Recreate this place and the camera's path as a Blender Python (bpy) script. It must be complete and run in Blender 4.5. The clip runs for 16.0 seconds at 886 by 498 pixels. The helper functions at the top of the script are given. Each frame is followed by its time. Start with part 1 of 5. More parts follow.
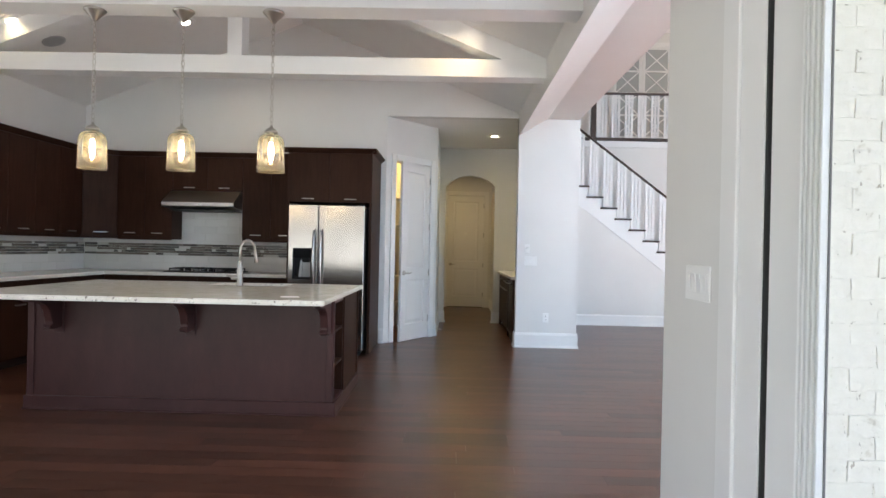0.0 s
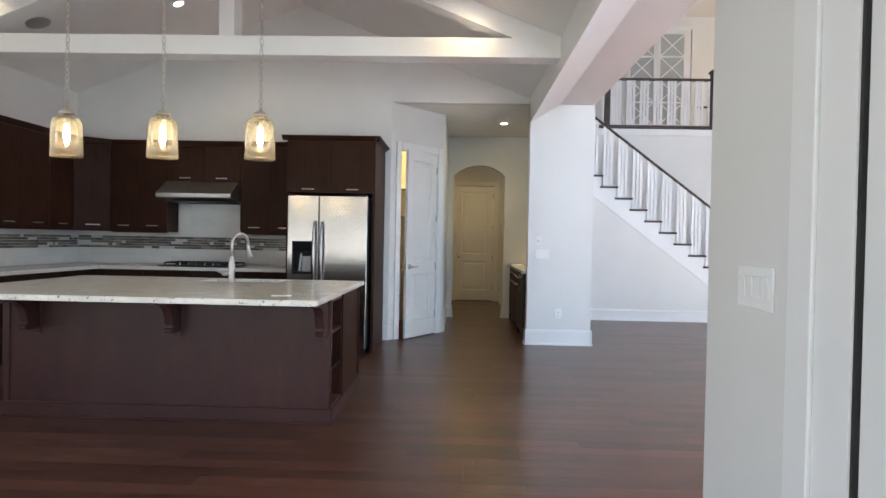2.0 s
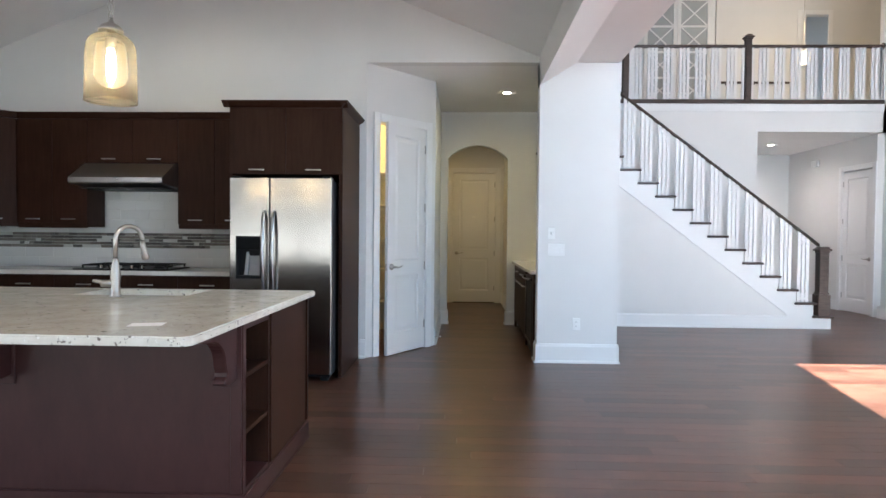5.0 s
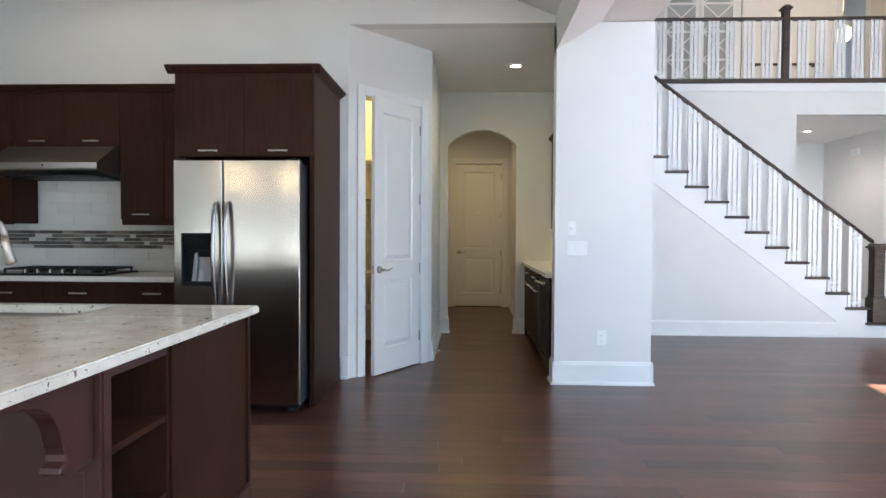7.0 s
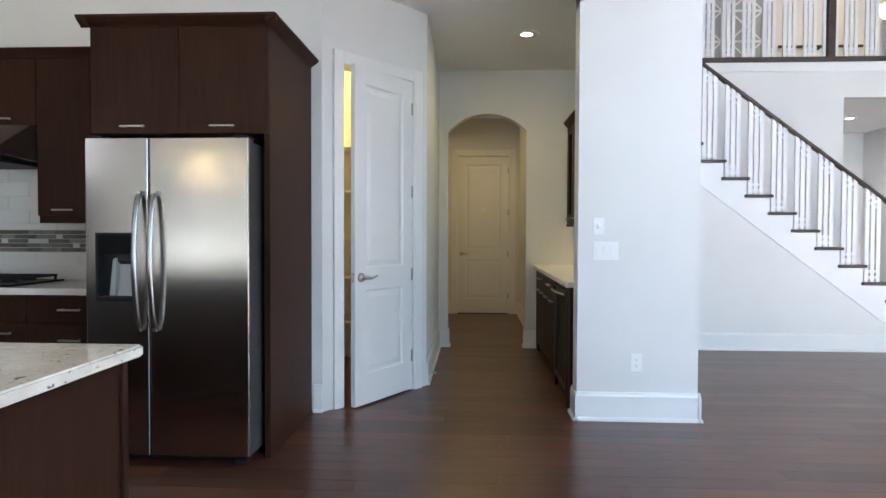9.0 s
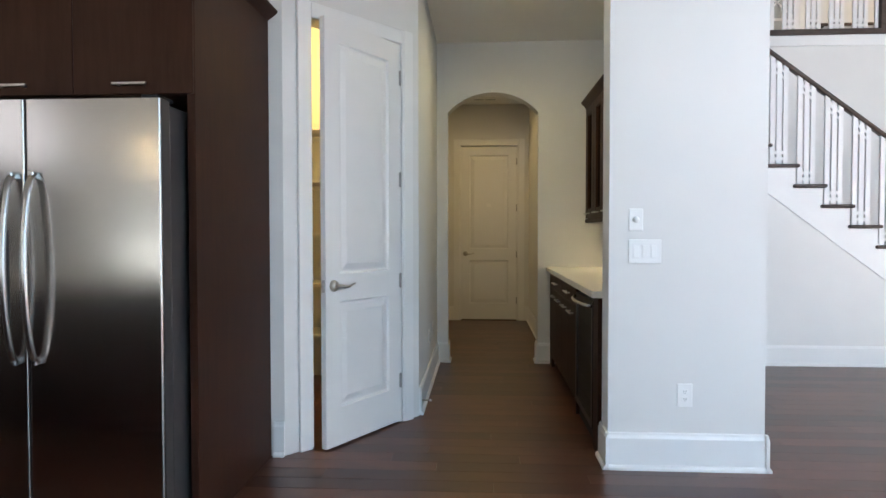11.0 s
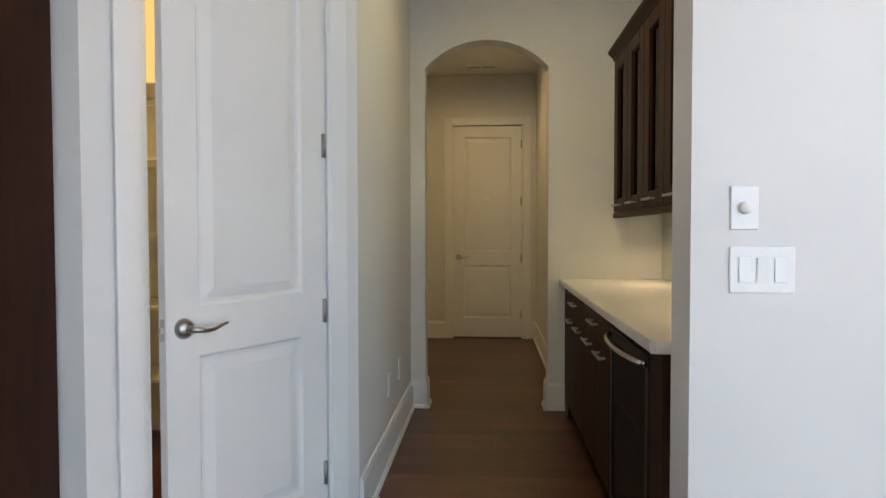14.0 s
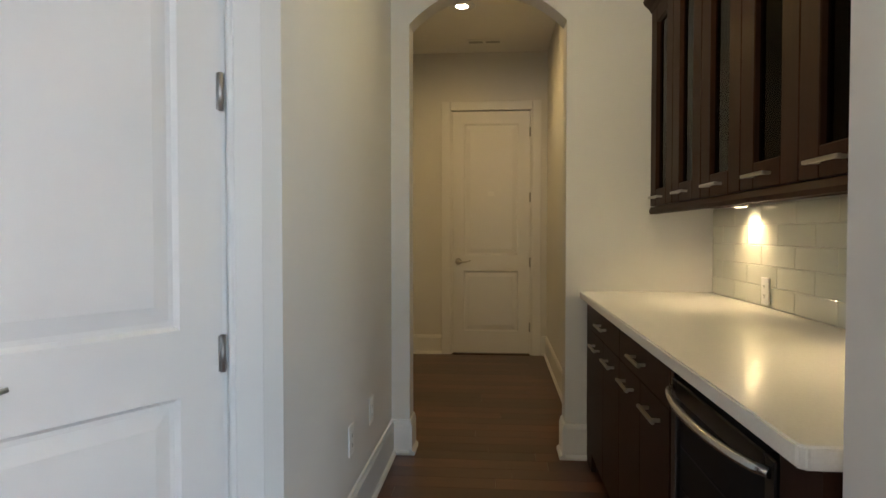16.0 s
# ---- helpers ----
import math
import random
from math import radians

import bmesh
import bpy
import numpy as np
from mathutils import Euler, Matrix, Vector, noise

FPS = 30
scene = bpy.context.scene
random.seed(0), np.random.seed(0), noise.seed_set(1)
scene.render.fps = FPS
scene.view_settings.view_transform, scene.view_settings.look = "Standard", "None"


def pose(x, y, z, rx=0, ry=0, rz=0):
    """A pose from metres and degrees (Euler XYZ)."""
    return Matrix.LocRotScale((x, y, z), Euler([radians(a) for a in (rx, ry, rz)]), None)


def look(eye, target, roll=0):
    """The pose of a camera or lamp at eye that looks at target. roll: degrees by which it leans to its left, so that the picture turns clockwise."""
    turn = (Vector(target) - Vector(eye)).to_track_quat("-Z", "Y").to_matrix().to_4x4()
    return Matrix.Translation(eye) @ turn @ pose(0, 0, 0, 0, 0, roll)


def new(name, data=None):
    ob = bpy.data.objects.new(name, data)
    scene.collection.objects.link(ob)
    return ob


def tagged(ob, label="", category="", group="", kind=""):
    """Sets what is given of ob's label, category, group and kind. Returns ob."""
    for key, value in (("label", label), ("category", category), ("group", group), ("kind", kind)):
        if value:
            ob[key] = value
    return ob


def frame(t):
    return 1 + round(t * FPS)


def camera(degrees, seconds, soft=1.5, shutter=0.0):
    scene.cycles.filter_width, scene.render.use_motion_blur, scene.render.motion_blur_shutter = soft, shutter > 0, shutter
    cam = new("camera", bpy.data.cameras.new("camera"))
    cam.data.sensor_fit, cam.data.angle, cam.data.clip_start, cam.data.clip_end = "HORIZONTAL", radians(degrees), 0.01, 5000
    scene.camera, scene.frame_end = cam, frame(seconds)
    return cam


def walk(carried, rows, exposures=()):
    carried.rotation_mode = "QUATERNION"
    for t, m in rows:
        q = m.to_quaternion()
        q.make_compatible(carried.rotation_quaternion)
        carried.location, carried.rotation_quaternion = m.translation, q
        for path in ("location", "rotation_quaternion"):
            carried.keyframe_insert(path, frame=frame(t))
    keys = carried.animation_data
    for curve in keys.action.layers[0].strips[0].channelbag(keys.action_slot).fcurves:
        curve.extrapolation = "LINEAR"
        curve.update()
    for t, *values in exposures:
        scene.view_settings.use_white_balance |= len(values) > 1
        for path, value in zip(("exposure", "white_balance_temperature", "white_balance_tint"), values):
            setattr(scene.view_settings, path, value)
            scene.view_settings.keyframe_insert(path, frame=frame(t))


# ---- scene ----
cam = camera(70.9, 16.0)
PATH = [
    (0, (0.155, -0.688, 1.277), (0.126, 1.311, 1.276), 1.2),
    (0.5, (0.190, -0.711, 1.294), (0.174, 1.288, 1.284), 1.1),
    (1, (0.210, -0.646, 1.293), (0.189, 1.355, 1.276), 1),
    (1.5, (0.202, -0.501, 1.289), (0.163, 1.499, 1.263), 1),
    (2, (0.171, -0.304, 1.296), (0.113, 1.695, 1.266), 1.1),
    (2.5, (0.179, -0.105, 1.298), (0.114, 1.893, 1.261), 0.8),
    (3, (0.220, 0.157, 1.301), (0.160, 2.155, 1.259), 0.7),
    (5.5, (0.268, 1.510, 1.269), (0.199, 3.508, 1.222), 0.5),
    (6, (0.275, 1.781, 1.262), (0.201, 3.780, 1.213), 0.5),
    (6.5, (0.273, 2.038, 1.264), (0.195, 4.036, 1.216), 0.4),
    (7, (0.292, 2.303, 1.255), (0.209, 4.301, 1.206), 0.3),
    (7.5, (0.328, 2.582, 1.263), (0.242, 4.580, 1.211), 0.3),
    (8, (0.338, 2.824, 1.267), (0.248, 4.821, 1.214), 0.3),
    (8.5, (0.320, 3.093, 1.261), (0.225, 5.090, 1.206), 0.4),
    (9, (0.315, 3.320, 1.256), (0.215, 5.317, 1.205), 0.2),
    (11.5, (0.373, 4.507, 1.240), (0.245, 6.502, 1.186), 0),
    (12, (0.416, 4.785, 1.243), (0.283, 6.779, 1.188), -0),
    (12.5, (0.433, 5.036, 1.250), (0.299, 7.030, 1.193), -0.1),
    (13, (0.431, 5.301, 1.248), (0.291, 7.295, 1.191), -0),
    (13.5, (0.441, 5.570, 1.248), (0.297, 7.564, 1.191), -0.1),
    (14, (0.474, 5.826, 1.247), (0.326, 7.821, 1.188), -0.1),
    (14.5, (0.506, 6.083, 1.249), (0.354, 8.077, 1.193), -0),
    (15, (0.496, 6.324, 1.235), (0.342, 8.317, 1.180), -0),
    (15.5, (0.489, 6.553, 1.239), (0.324, 8.546, 1.185), 0.1),
    (16, (0.504, 6.753, 1.233), (0.334, 8.745, 1.180), -0),
]
walk(cam, [(t, look(eye, target, roll)) for t, eye, target, roll in PATH], [(0.0, 4.16, 6300, 11), (3.0, 4.08, 6060, 10), (5.5, 4.26, 5980, 9), (9.0, 4.29, 5950, 8), (12.5, 4.20, 6420, 10), (16.0, 4.27, 6680, 11)])

# ---- daylight and exposure ----
SUN_AZ, SUN_EL = math.atan2(0.20, 1.0), radians(35)
world = bpy.data.worlds.new("world")
scene.world = world
world.use_nodes = True
wt = world.node_tree
sky = wt.nodes.new("ShaderNodeTexSky")
sky.sky_type = 'NISHITA'
sky.sun_disc = False
sky.sun_elevation = SUN_EL
sky.sun_rotation = math.pi + SUN_AZ
wt.links.new(sky.outputs[0], wt.nodes["Background"].inputs[0])
wt.nodes["Background"].inputs[1].default_value = 0.029

sun_data = bpy.data.lights.new("sun", 'SUN')
sun_data.energy, sun_data.angle, sun_data.color = 5.0, radians(0.5), (1.0, 0.97, 0.92)
sun = new("sun", sun_data)
sun_way = Vector((math.sin(SUN_AZ) * math.cos(SUN_EL), math.cos(SUN_AZ) * math.cos(SUN_EL), -math.sin(SUN_EL)))
sun.matrix_basis = look((0, 0, 0), sun_way)
sun.location = (2, -12, 12)


DIM = 0.405        # all lamps against the sun
PLACE = Vector((0, 0, 0))


def stand(x, y, z=0.0):
    """Where the origin of the next group of things stands in the plan."""
    PLACE.xyz = (x, y, z)



def area(name, eye, target, sx, sy, watts, colour):
    d = bpy.data.lights.new(name, 'AREA')
    d.shape, d.size, d.size_y, d.energy, d.color = 'RECTANGLE', sx, sy, watts * DIM, colour
    ob = new(name, d)
    ob.matrix_basis = Matrix.Translation(PLACE) @ look(eye, target)
    return ob


def spot(name, eye, watts, colour, angle=110, blend=0.6, size=0.05, target=None):
    d = bpy.data.lights.new(name, 'SPOT')
    d.energy, d.color, d.spot_size, d.spot_blend, d.shadow_soft_size = watts * DIM, colour, radians(angle), blend, size
    ob = new(name, d)
    ob.matrix_basis = Matrix.Translation(PLACE) @ look(eye, target or (eye[0] + 0.0001, eye[1], eye[2] - 1))
    return ob


def point(name, eye, watts, colour, size=0.03):
    d = bpy.data.lights.new(name, 'POINT')
    d.energy, d.color, d.shadow_soft_size = watts * DIM, colour, size
    ob = new(name, d)
    ob.location = Vector(eye) + PLACE
    return ob


DAY, WARM = (0.98, 0.945, 0.97), (1.0, 0.72, 0.42)
area("great_room_window_light", (4.3, 1.3, 2.5), (4.3, 6, 2.3), 3.8, 4.2, 30, (0.49, 0.745, 1.0))
area("patio_door_light", (-1.65, 0.87, 1.30), (-1.65, 6, 1.1), 5.2, 2.3, 2.5, DAY)
# fill lamp added at the side wall to brighten the fridge front and floor
area("unseen_side_fill", (-4.90, 2.55, 1.64), (0, 2.55, 1.3), 2.0, 2.35, 3.9, DAY)

# ---- materials ----


def ramp(nt, fac, stops):
    n = nt.nodes.new("ShaderNodeValToRGB")
    el = n.color_ramp.elements
    while len(el) < len(stops):
        el.new(0.5)
    for e, (p, c) in zip(el, stops):
        e.position, e.color = p, (*c, 1)
    nt.links.new(fac, n.inputs[0])
    return n.outputs[0]


def noise_tex(nt, scale, detail=4, stretch=(1, 1, 1), rough=0.55, coord="Object", turn=(0, 0, 0), offset=None):
    tc, mp, n = nt.nodes.new("ShaderNodeTexCoord"), nt.nodes.new("ShaderNodeMapping"), nt.nodes.new("ShaderNodeTexNoise")
    mp.inputs["Scale"].default_value, mp.inputs["Rotation"].default_value = stretch, turn
    n.inputs["Scale"].default_value, n.inputs["Detail"].default_value, n.inputs["Roughness"].default_value = scale, detail, rough
    nt.links.new(tc.outputs[coord], mp.inputs["Vector"])
    if offset is not None:
        v = nt.nodes.new("ShaderNodeVectorMath")
        nt.links.new(mp.outputs[0], v.inputs[0])
        nt.links.new(offset, v.inputs[1])
        nt.links.new(v.outputs[0], n.inputs["Vector"])
    else:
        nt.links.new(mp.outputs[0], n.inputs["Vector"])
    return n.outputs["Fac"]


def mixc(nt, fac, a, b, mode='MIX'):
    m = nt.nodes.new("ShaderNodeMix")
    m.data_type, m.blend_type = 'RGBA', mode
    for sock, v in ((m.inputs[0], fac), (m.inputs[6], a), (m.inputs[7], b)):
        if isinstance(v, (int, float)):
            sock.default_value = v
        elif isinstance(v, tuple):
            sock.default_value = (*v, 1)
        else:
            nt.links.new(v, sock)
    return m.outputs[2]


def material(name, rough=0.5, metal=0.0, colour=(0.8, 0.8, 0.8), coat=0.0):
    m = bpy.data.materials.new(name)
    m.use_nodes = True
    b = m.node_tree.nodes["Principled BSDF"]
    b.inputs["Base Color"].default_value = (*colour, 1)
    b.inputs["Roughness"].default_value, b.inputs["Metallic"].default_value = rough, metal
    b.inputs["Coat Weight"].default_value = coat
    b.inputs["Coat Roughness"].default_value = 0.12
    return m, m.node_tree, b


def bump(nt, b, height, strength, dist=0.002):
    n = nt.nodes.new("ShaderNodeBump")
    n.inputs["Strength"].default_value, n.inputs["Distance"].default_value = strength, dist
    nt.links.new(height, n.inputs["Height"])
    nt.links.new(n.outputs[0], b.inputs["Normal"])


def rough_var(nt, b, fac, lo, hi):
    m = nt.nodes.new("ShaderNodeMapRange")
    m.inputs["To Min"].default_value, m.inputs["To Max"].default_value = lo, hi
    nt.links.new(fac, m.inputs["Value"])
    nt.links.new(m.outputs[0], b.inputs["Roughness"])


def paint(name, colour, rough, tex=0.15):
    m, nt, b = material(name, rough, 0, colour)
    big = noise_tex(nt, 1.3, 3)
    fine = noise_tex(nt, 140, 2)
    dim = tuple(c * 0.95 for c in colour)
    nt.links.new(ramp(nt, big, [(0.3, dim), (0.7, colour)]), b.inputs["Base Color"])
    rough_var(nt, b, big, rough - 0.06, rough + 0.06)
    bump(nt, b, fine, tex, 0.001)
    return m


def wood(name, dark, light, rough, stretch, scale=6.0, coat=0.0, rand=0.0, bumpy=0.12, spec=0.3):
    m, nt, b = material(name, rough, 0, light, coat)
    b.inputs["Specular IOR Level"].default_value = spec
    info = nt.nodes.new("ShaderNodeObjectInfo")
    shift = nt.nodes.new("ShaderNodeVectorMath")
    shift.operation = 'SCALE'
    shift.inputs[0].default_value = (37.0, 19.0, 11.0)
    geo = nt.nodes.new("ShaderNodeNewGeometry")
    both = nt.nodes.new("ShaderNodeMath")
    nt.links.new(info.outputs["Random"], both.inputs[0])
    nt.links.new(geo.outputs["Random Per Island"], both.inputs[1])
    one = nt.nodes.new("ShaderNodeMath")
    one.operation = 'FRACT'
    nt.links.new(both.outputs[0], one.inputs[0])
    pick = one.outputs[0] if rand else info.outputs["Random"]
    nt.links.new(pick, shift.inputs["Scale"])
    grain = noise_tex(nt, scale, 7, stretch, 0.62, offset=shift.outputs[0])
    fine = noise_tex(nt, scale * 9, 4, stretch, 0.6, offset=shift.outputs[0])
    blot = noise_tex(nt, 1.6, 3)
    c = ramp(nt, grain, [(0.32, dark), (0.72, light)])
    c = mixc(nt, 0.10, c, ramp(nt, fine, [(0.35, tuple(x * 0.6 for x in dark)), (0.65, light)]))
    c = mixc(nt, 0.8, c, ramp(nt, blot, [(0.3, (0.78, 0.76, 0.74)), (0.7, (1.16, 1.14, 1.12))]), 'MULTIPLY')
    if rand:
        c = mixc(nt, 1.0, c, ramp(nt, pick, [(0.0, (1 - rand, 1 - rand * 1.02, 1 - rand * 1.05)), (0.5, (1, 1, 1)), (1.0, (1 + rand * 0.8, 1 + rand * 0.75, 1 + rand * 0.7))]), 'MULTIPLY')
    nt.links.new(c, b.inputs["Base Color"])
    rough_var(nt, b, grain, rough - 0.03, rough + 0.04)
    bump(nt, b, fine, bumpy, 0.001)
    return m


M = {}
M["wall"] = paint("wall_paint", (0.73, 0.725, 0.71), 0.62)
M["ceiling"] = paint("ceiling_paint", (0.84, 0.835, 0.82), 0.75, 0.3)
M["trim"] = paint("trim_paint", (0.80, 0.80, 0.795), 0.35, 0.04)
M["door"] = paint("door_paint", (0.78, 0.78, 0.775), 0.38, 0.05)
M["plastic"] = material("white_plastic", 0.35, 0, (0.82, 0.82, 0.81))[0]
M["slot"] = material("dark_slot", 0.6, 0, (0.03, 0.03, 0.03))[0]
M["floor"] = wood("oak_floor", (0.070, 0.0290, 0.0185), (0.126, 0.0560, 0.0365), 0.29, (1.4, 3.0, 3.0), 2.6, 0.0, 0.40, 0.004, 0.42)
M["subfloor"] = material("subfloor", 0.9, 0, (0.03, 0.02, 0.015))[0]
M["cab"] = wood("espresso_cabinet", (0.031, 0.0138, 0.0088), (0.047, 0.0212, 0.0135), 0.44, (9, 9, 0.8), 4.0, 0.0, 0.0, 0.04, 0.08)
M["island"] = wood("espresso_island", (0.050, 0.0205, 0.0195), (0.067, 0.0275, 0.0260), 0.36, (2.5, 2.5, 0.8), 3.0, 0.0, 0.0, 0.04, 0.30)
# darker than the cabinet wood; shade of the open shelf put into the colour
M["inside"] = material("recess_dark", 0.6, 0, (0.022, 0.012, 0.009))[0]
M["rail"] = wood("dark_stair_oak", (0.052, 0.038, 0.032), (0.105, 0.078, 0.066), 0.35, (1.5, 10, 10), 4.0, 0.1)
M["chrome"] = material("chrome", 0.12, 1, (0.8, 0.8, 0.8))[0]
M["nickel"] = material("satin_nickel", 0.32, 1, (0.48, 0.455, 0.42))[0]
M["cabsteel"] = material("dark_steel", 0.35, 1, (0.06, 0.055, 0.055))[0]
M["black"] = material("black_enamel", 0.28, 0, (0.012, 0.012, 0.013))[0]
M["blackmatte"] = material("black_plastic", 0.5, 0, (0.015, 0.015, 0.017))[0]
M["casing"] = material("dark_grey_side", 0.42, 0, (0.055, 0.052, 0.052))[0]
M["chute"] = material("grey_plastic", 0.35, 0, (0.36, 0.37, 0.38))[0]
M["grate"] = material("cast_iron", 0.55, 0.3, (0.02, 0.02, 0.02))[0]
M["seal"] = material("black_rubber_seal", 0.6, 0, (0.008, 0.008, 0.008))[0]
for key in ("black", "blackmatte"):
    M[key].node_tree.nodes["Principled BSDF"].inputs["Specular IOR Level"].default_value = 0.2
M["black"].node_tree.nodes["Principled BSDF"].inputs["IOR"].default_value = 1.15
M["paper"] = material("white_paper", 0.8, 0, (0.85, 0.84, 0.85))[0]
M["grout"] = material("grout", 0.9, 0, (0.66, 0.66, 0.61))[0]

m, nt, b = material("brushed_steel", 0.3, 1, (0.62, 0.62, 0.61))
br = noise_tex(nt, 5, 5, (0.6, 0.6, 160), 0.6)
rough_var(nt, b, br, 0.16, 0.22)
nt.links.new(ramp(nt, br, [(0.3, (0.43, 0.41, 0.385)), (0.7, (0.49, 0.465, 0.44))]), b.inputs["Base Color"])
wav = noise_tex(nt, 2.2, 1)
bump(nt, b, wav, 0.05, 0.02)
M["steel"] = m
m, nt, b = material("hood_steel", 0.32, 1, (0.52, 0.51, 0.49))
rough_var(nt, b, noise_tex(nt, 5, 5, (0.6, 0.6, 160), 0.6), 0.27, 0.37)
M["hoodsteel"] = m

m, nt, b = material("speckled_quartz", 0.13, 0, (0.7, 0.68, 0.62))
f1, f2, f3 = noise_tex(nt, 34, 3), noise_tex(nt, 62, 2), noise_tex(nt, 9, 5)
c = ramp(nt, f3, [(0.35, (0.68, 0.65, 0.58)), (0.65, (0.80, 0.78, 0.72))])
c = mixc(nt, ramp(nt, f1, [(0.655, (0, 0, 0)), (0.70, (1, 1, 1))]), c, (0.20, 0.17, 0.15))
c = mixc(nt, ramp(nt, f2, [(0.67, (0, 0, 0)), (0.71, (1, 1, 1))]), c, (0.06, 0.05, 0.05))
c = mixc(nt, ramp(nt, noise_tex(nt, 48, 2, turn=(0.5, 0.3, 1)), [(0.66, (0, 0, 0)), (0.70, (1, 1, 1))]), c, (0.88, 0.87, 0.84))
nt.links.new(c, b.inputs["Base Color"])
M["quartz"] = m
m, nt, b = material("white_quartz", 0.16, 0, (0.78, 0.77, 0.73))
nt.links.new(ramp(nt, noise_tex(nt, 180, 3), [(0.35, (0.755, 0.745, 0.705)), (0.65, (0.795, 0.785, 0.745))]), b.inputs["Base Color"])
M["whitetop"] = m

m, nt, b = material("white_glazed_tile", 0.14, 0, (0.78, 0.78, 0.76))
info = nt.nodes.new("ShaderNodeObjectInfo")
nt.links.new(ramp(nt, info.outputs["Random"], [(0, (0.72, 0.72, 0.70)), (1, (0.80, 0.80, 0.78))]), b.inputs["Base Color"])
bump(nt, b, noise_tex(nt, 12, 2), 0.15, 0.003)
M["tile"] = m
m, nt, b = material("pale_glass_tile", 0.08, 0, (0.66, 0.68, 0.60))
info = nt.nodes.new("ShaderNodeObjectInfo")
nt.links.new(ramp(nt, info.outputs["Random"], [(0, (0.66, 0.68, 0.60)), (1, (0.71, 0.73, 0.65))]), b.inputs["Base Color"])
M["glasstile"] = m
m, nt, b = material("mosaic_tile", 0.2, 0, (0.3, 0.3, 0.28))
info = nt.nodes.new("ShaderNodeObjectInfo")
rn = ramp(nt, info.outputs["Random"], [(0, (0.07, 0.06, 0.055)), (0.2, (0.20, 0.17, 0.145)), (0.4, (0.12, 0.115, 0.11)), (0.58, (0.26, 0.24, 0.21)), (0.74, (0.15, 0.12, 0.10)), (0.87, (0.72, 0.72, 0.68))])
rn.node.color_ramp.interpolation = 'CONSTANT'
nt.links.new(mixc(nt, 0.25, rn, ramp(nt, noise_tex(nt, 40, 4), [(0.3, (0.1, 0.1, 0.09)), (0.7, (0.4, 0.39, 0.36))])), b.inputs["Base Color"])
M["mosaic"] = m
m, nt, b = material("painted_brick", 0.75, 0, (0.74, 0.72, 0.66))
info, shift = nt.nodes.new("ShaderNodeObjectInfo"), nt.nodes.new("ShaderNodeVectorMath")
shift.operation = 'SCALE'
shift.inputs[0].default_value = (31.0, 17.0, 23.0)
nt.links.new(info.outputs["Random"], shift.inputs["Scale"])
worn = noise_tex(nt, 26, 6, offset=shift.outputs[0])
c = ramp(nt, worn, [(0.28, (0.60, 0.56, 0.47)), (0.36, (0.73, 0.70, 0.62)), (0.7, (0.775, 0.745, 0.67))])
c = mixc(nt, ramp(nt, noise_tex(nt, 60, 3, (1, 1, 0.45), offset=shift.outputs[0]), [(0.69, (0, 0, 0)), (0.73, (1, 1, 1))]), c, (0.40, 0.36, 0.30))
nt.links.new(c, b.inputs["Base Color"])
bump(nt, b, noise_tex(nt, 45, 6), 0.6, 0.006)
M["brick"] = m
m, nt, b = material("painted_mortar", 0.9, 0, (0.74, 0.72, 0.66))
c = mixc(nt, ramp(nt, noise_tex(nt, 38, 4), [(0.60, (0, 0, 0)), (0.66, (1, 1, 1))]), (0.75, 0.72, 0.645), (0.38, 0.34, 0.27))
nt.links.new(c, b.inputs["Base Color"])
bump(nt, b, noise_tex(nt, 60, 5), 0.7, 0.004)
M["mortar"] = m
m, nt, b = material("lawn", 0.9, 0, (0.06, 0.10, 0.03))
nt.links.new(ramp(nt, noise_tex(nt, 3, 6), [(0.3, (0.03, 0.036, 0.022)), (0.7, (0.05, 0.056, 0.038))]), b.inputs["Base Color"])
M["lawn"] = m
# dull green for the added wall that hides the bright horizon
m, nt, b = material("backdrop_green", 0.9, 0, (0.10, 0.12, 0.09))
nt.links.new(ramp(nt, noise_tex(nt, 0.5, 6), [(0.3, (0.09, 0.11, 0.08)), (0.7, (0.17, 0.19, 0.15))]), b.inputs["Base Color"])
M["backdrop_dark"] = m
M["concrete"] = paint("concrete", (0.17, 0.165, 0.16), 0.85, 0.5)
M["hinge"] = material("aged_nickel", 0.38, 1, (0.42, 0.415, 0.41))[0]
M["handle"] = material("handle_steel", 0.24, 1, (0.50, 0.50, 0.49))[0]


def glass(name, colour, rough=0.02, ior=1.5):
    m = bpy.data.materials.new(name)
    m.use_nodes = True
    nt = m.node_tree
    nt.nodes.remove(nt.nodes["Principled BSDF"])
    tr, gl, mx, fr = (nt.nodes.new(k) for k in ("ShaderNodeBsdfTransparent", "ShaderNodeBsdfGlossy", "ShaderNodeMixShader", "ShaderNodeFresnel"))
    tr.inputs[0].default_value = (*colour, 1)
    gl.inputs["Roughness"].default_value = rough
    fr.inputs["IOR"].default_value = ior
    nt.links.new(fr.outputs[0], mx.inputs[0])
    nt.links.new(tr.outputs[0], mx.inputs[1])
    nt.links.new(gl.outputs[0], mx.inputs[2])
    nt.links.new(mx.outputs[0], nt.nodes["Material Output"].inputs[0])
    return m


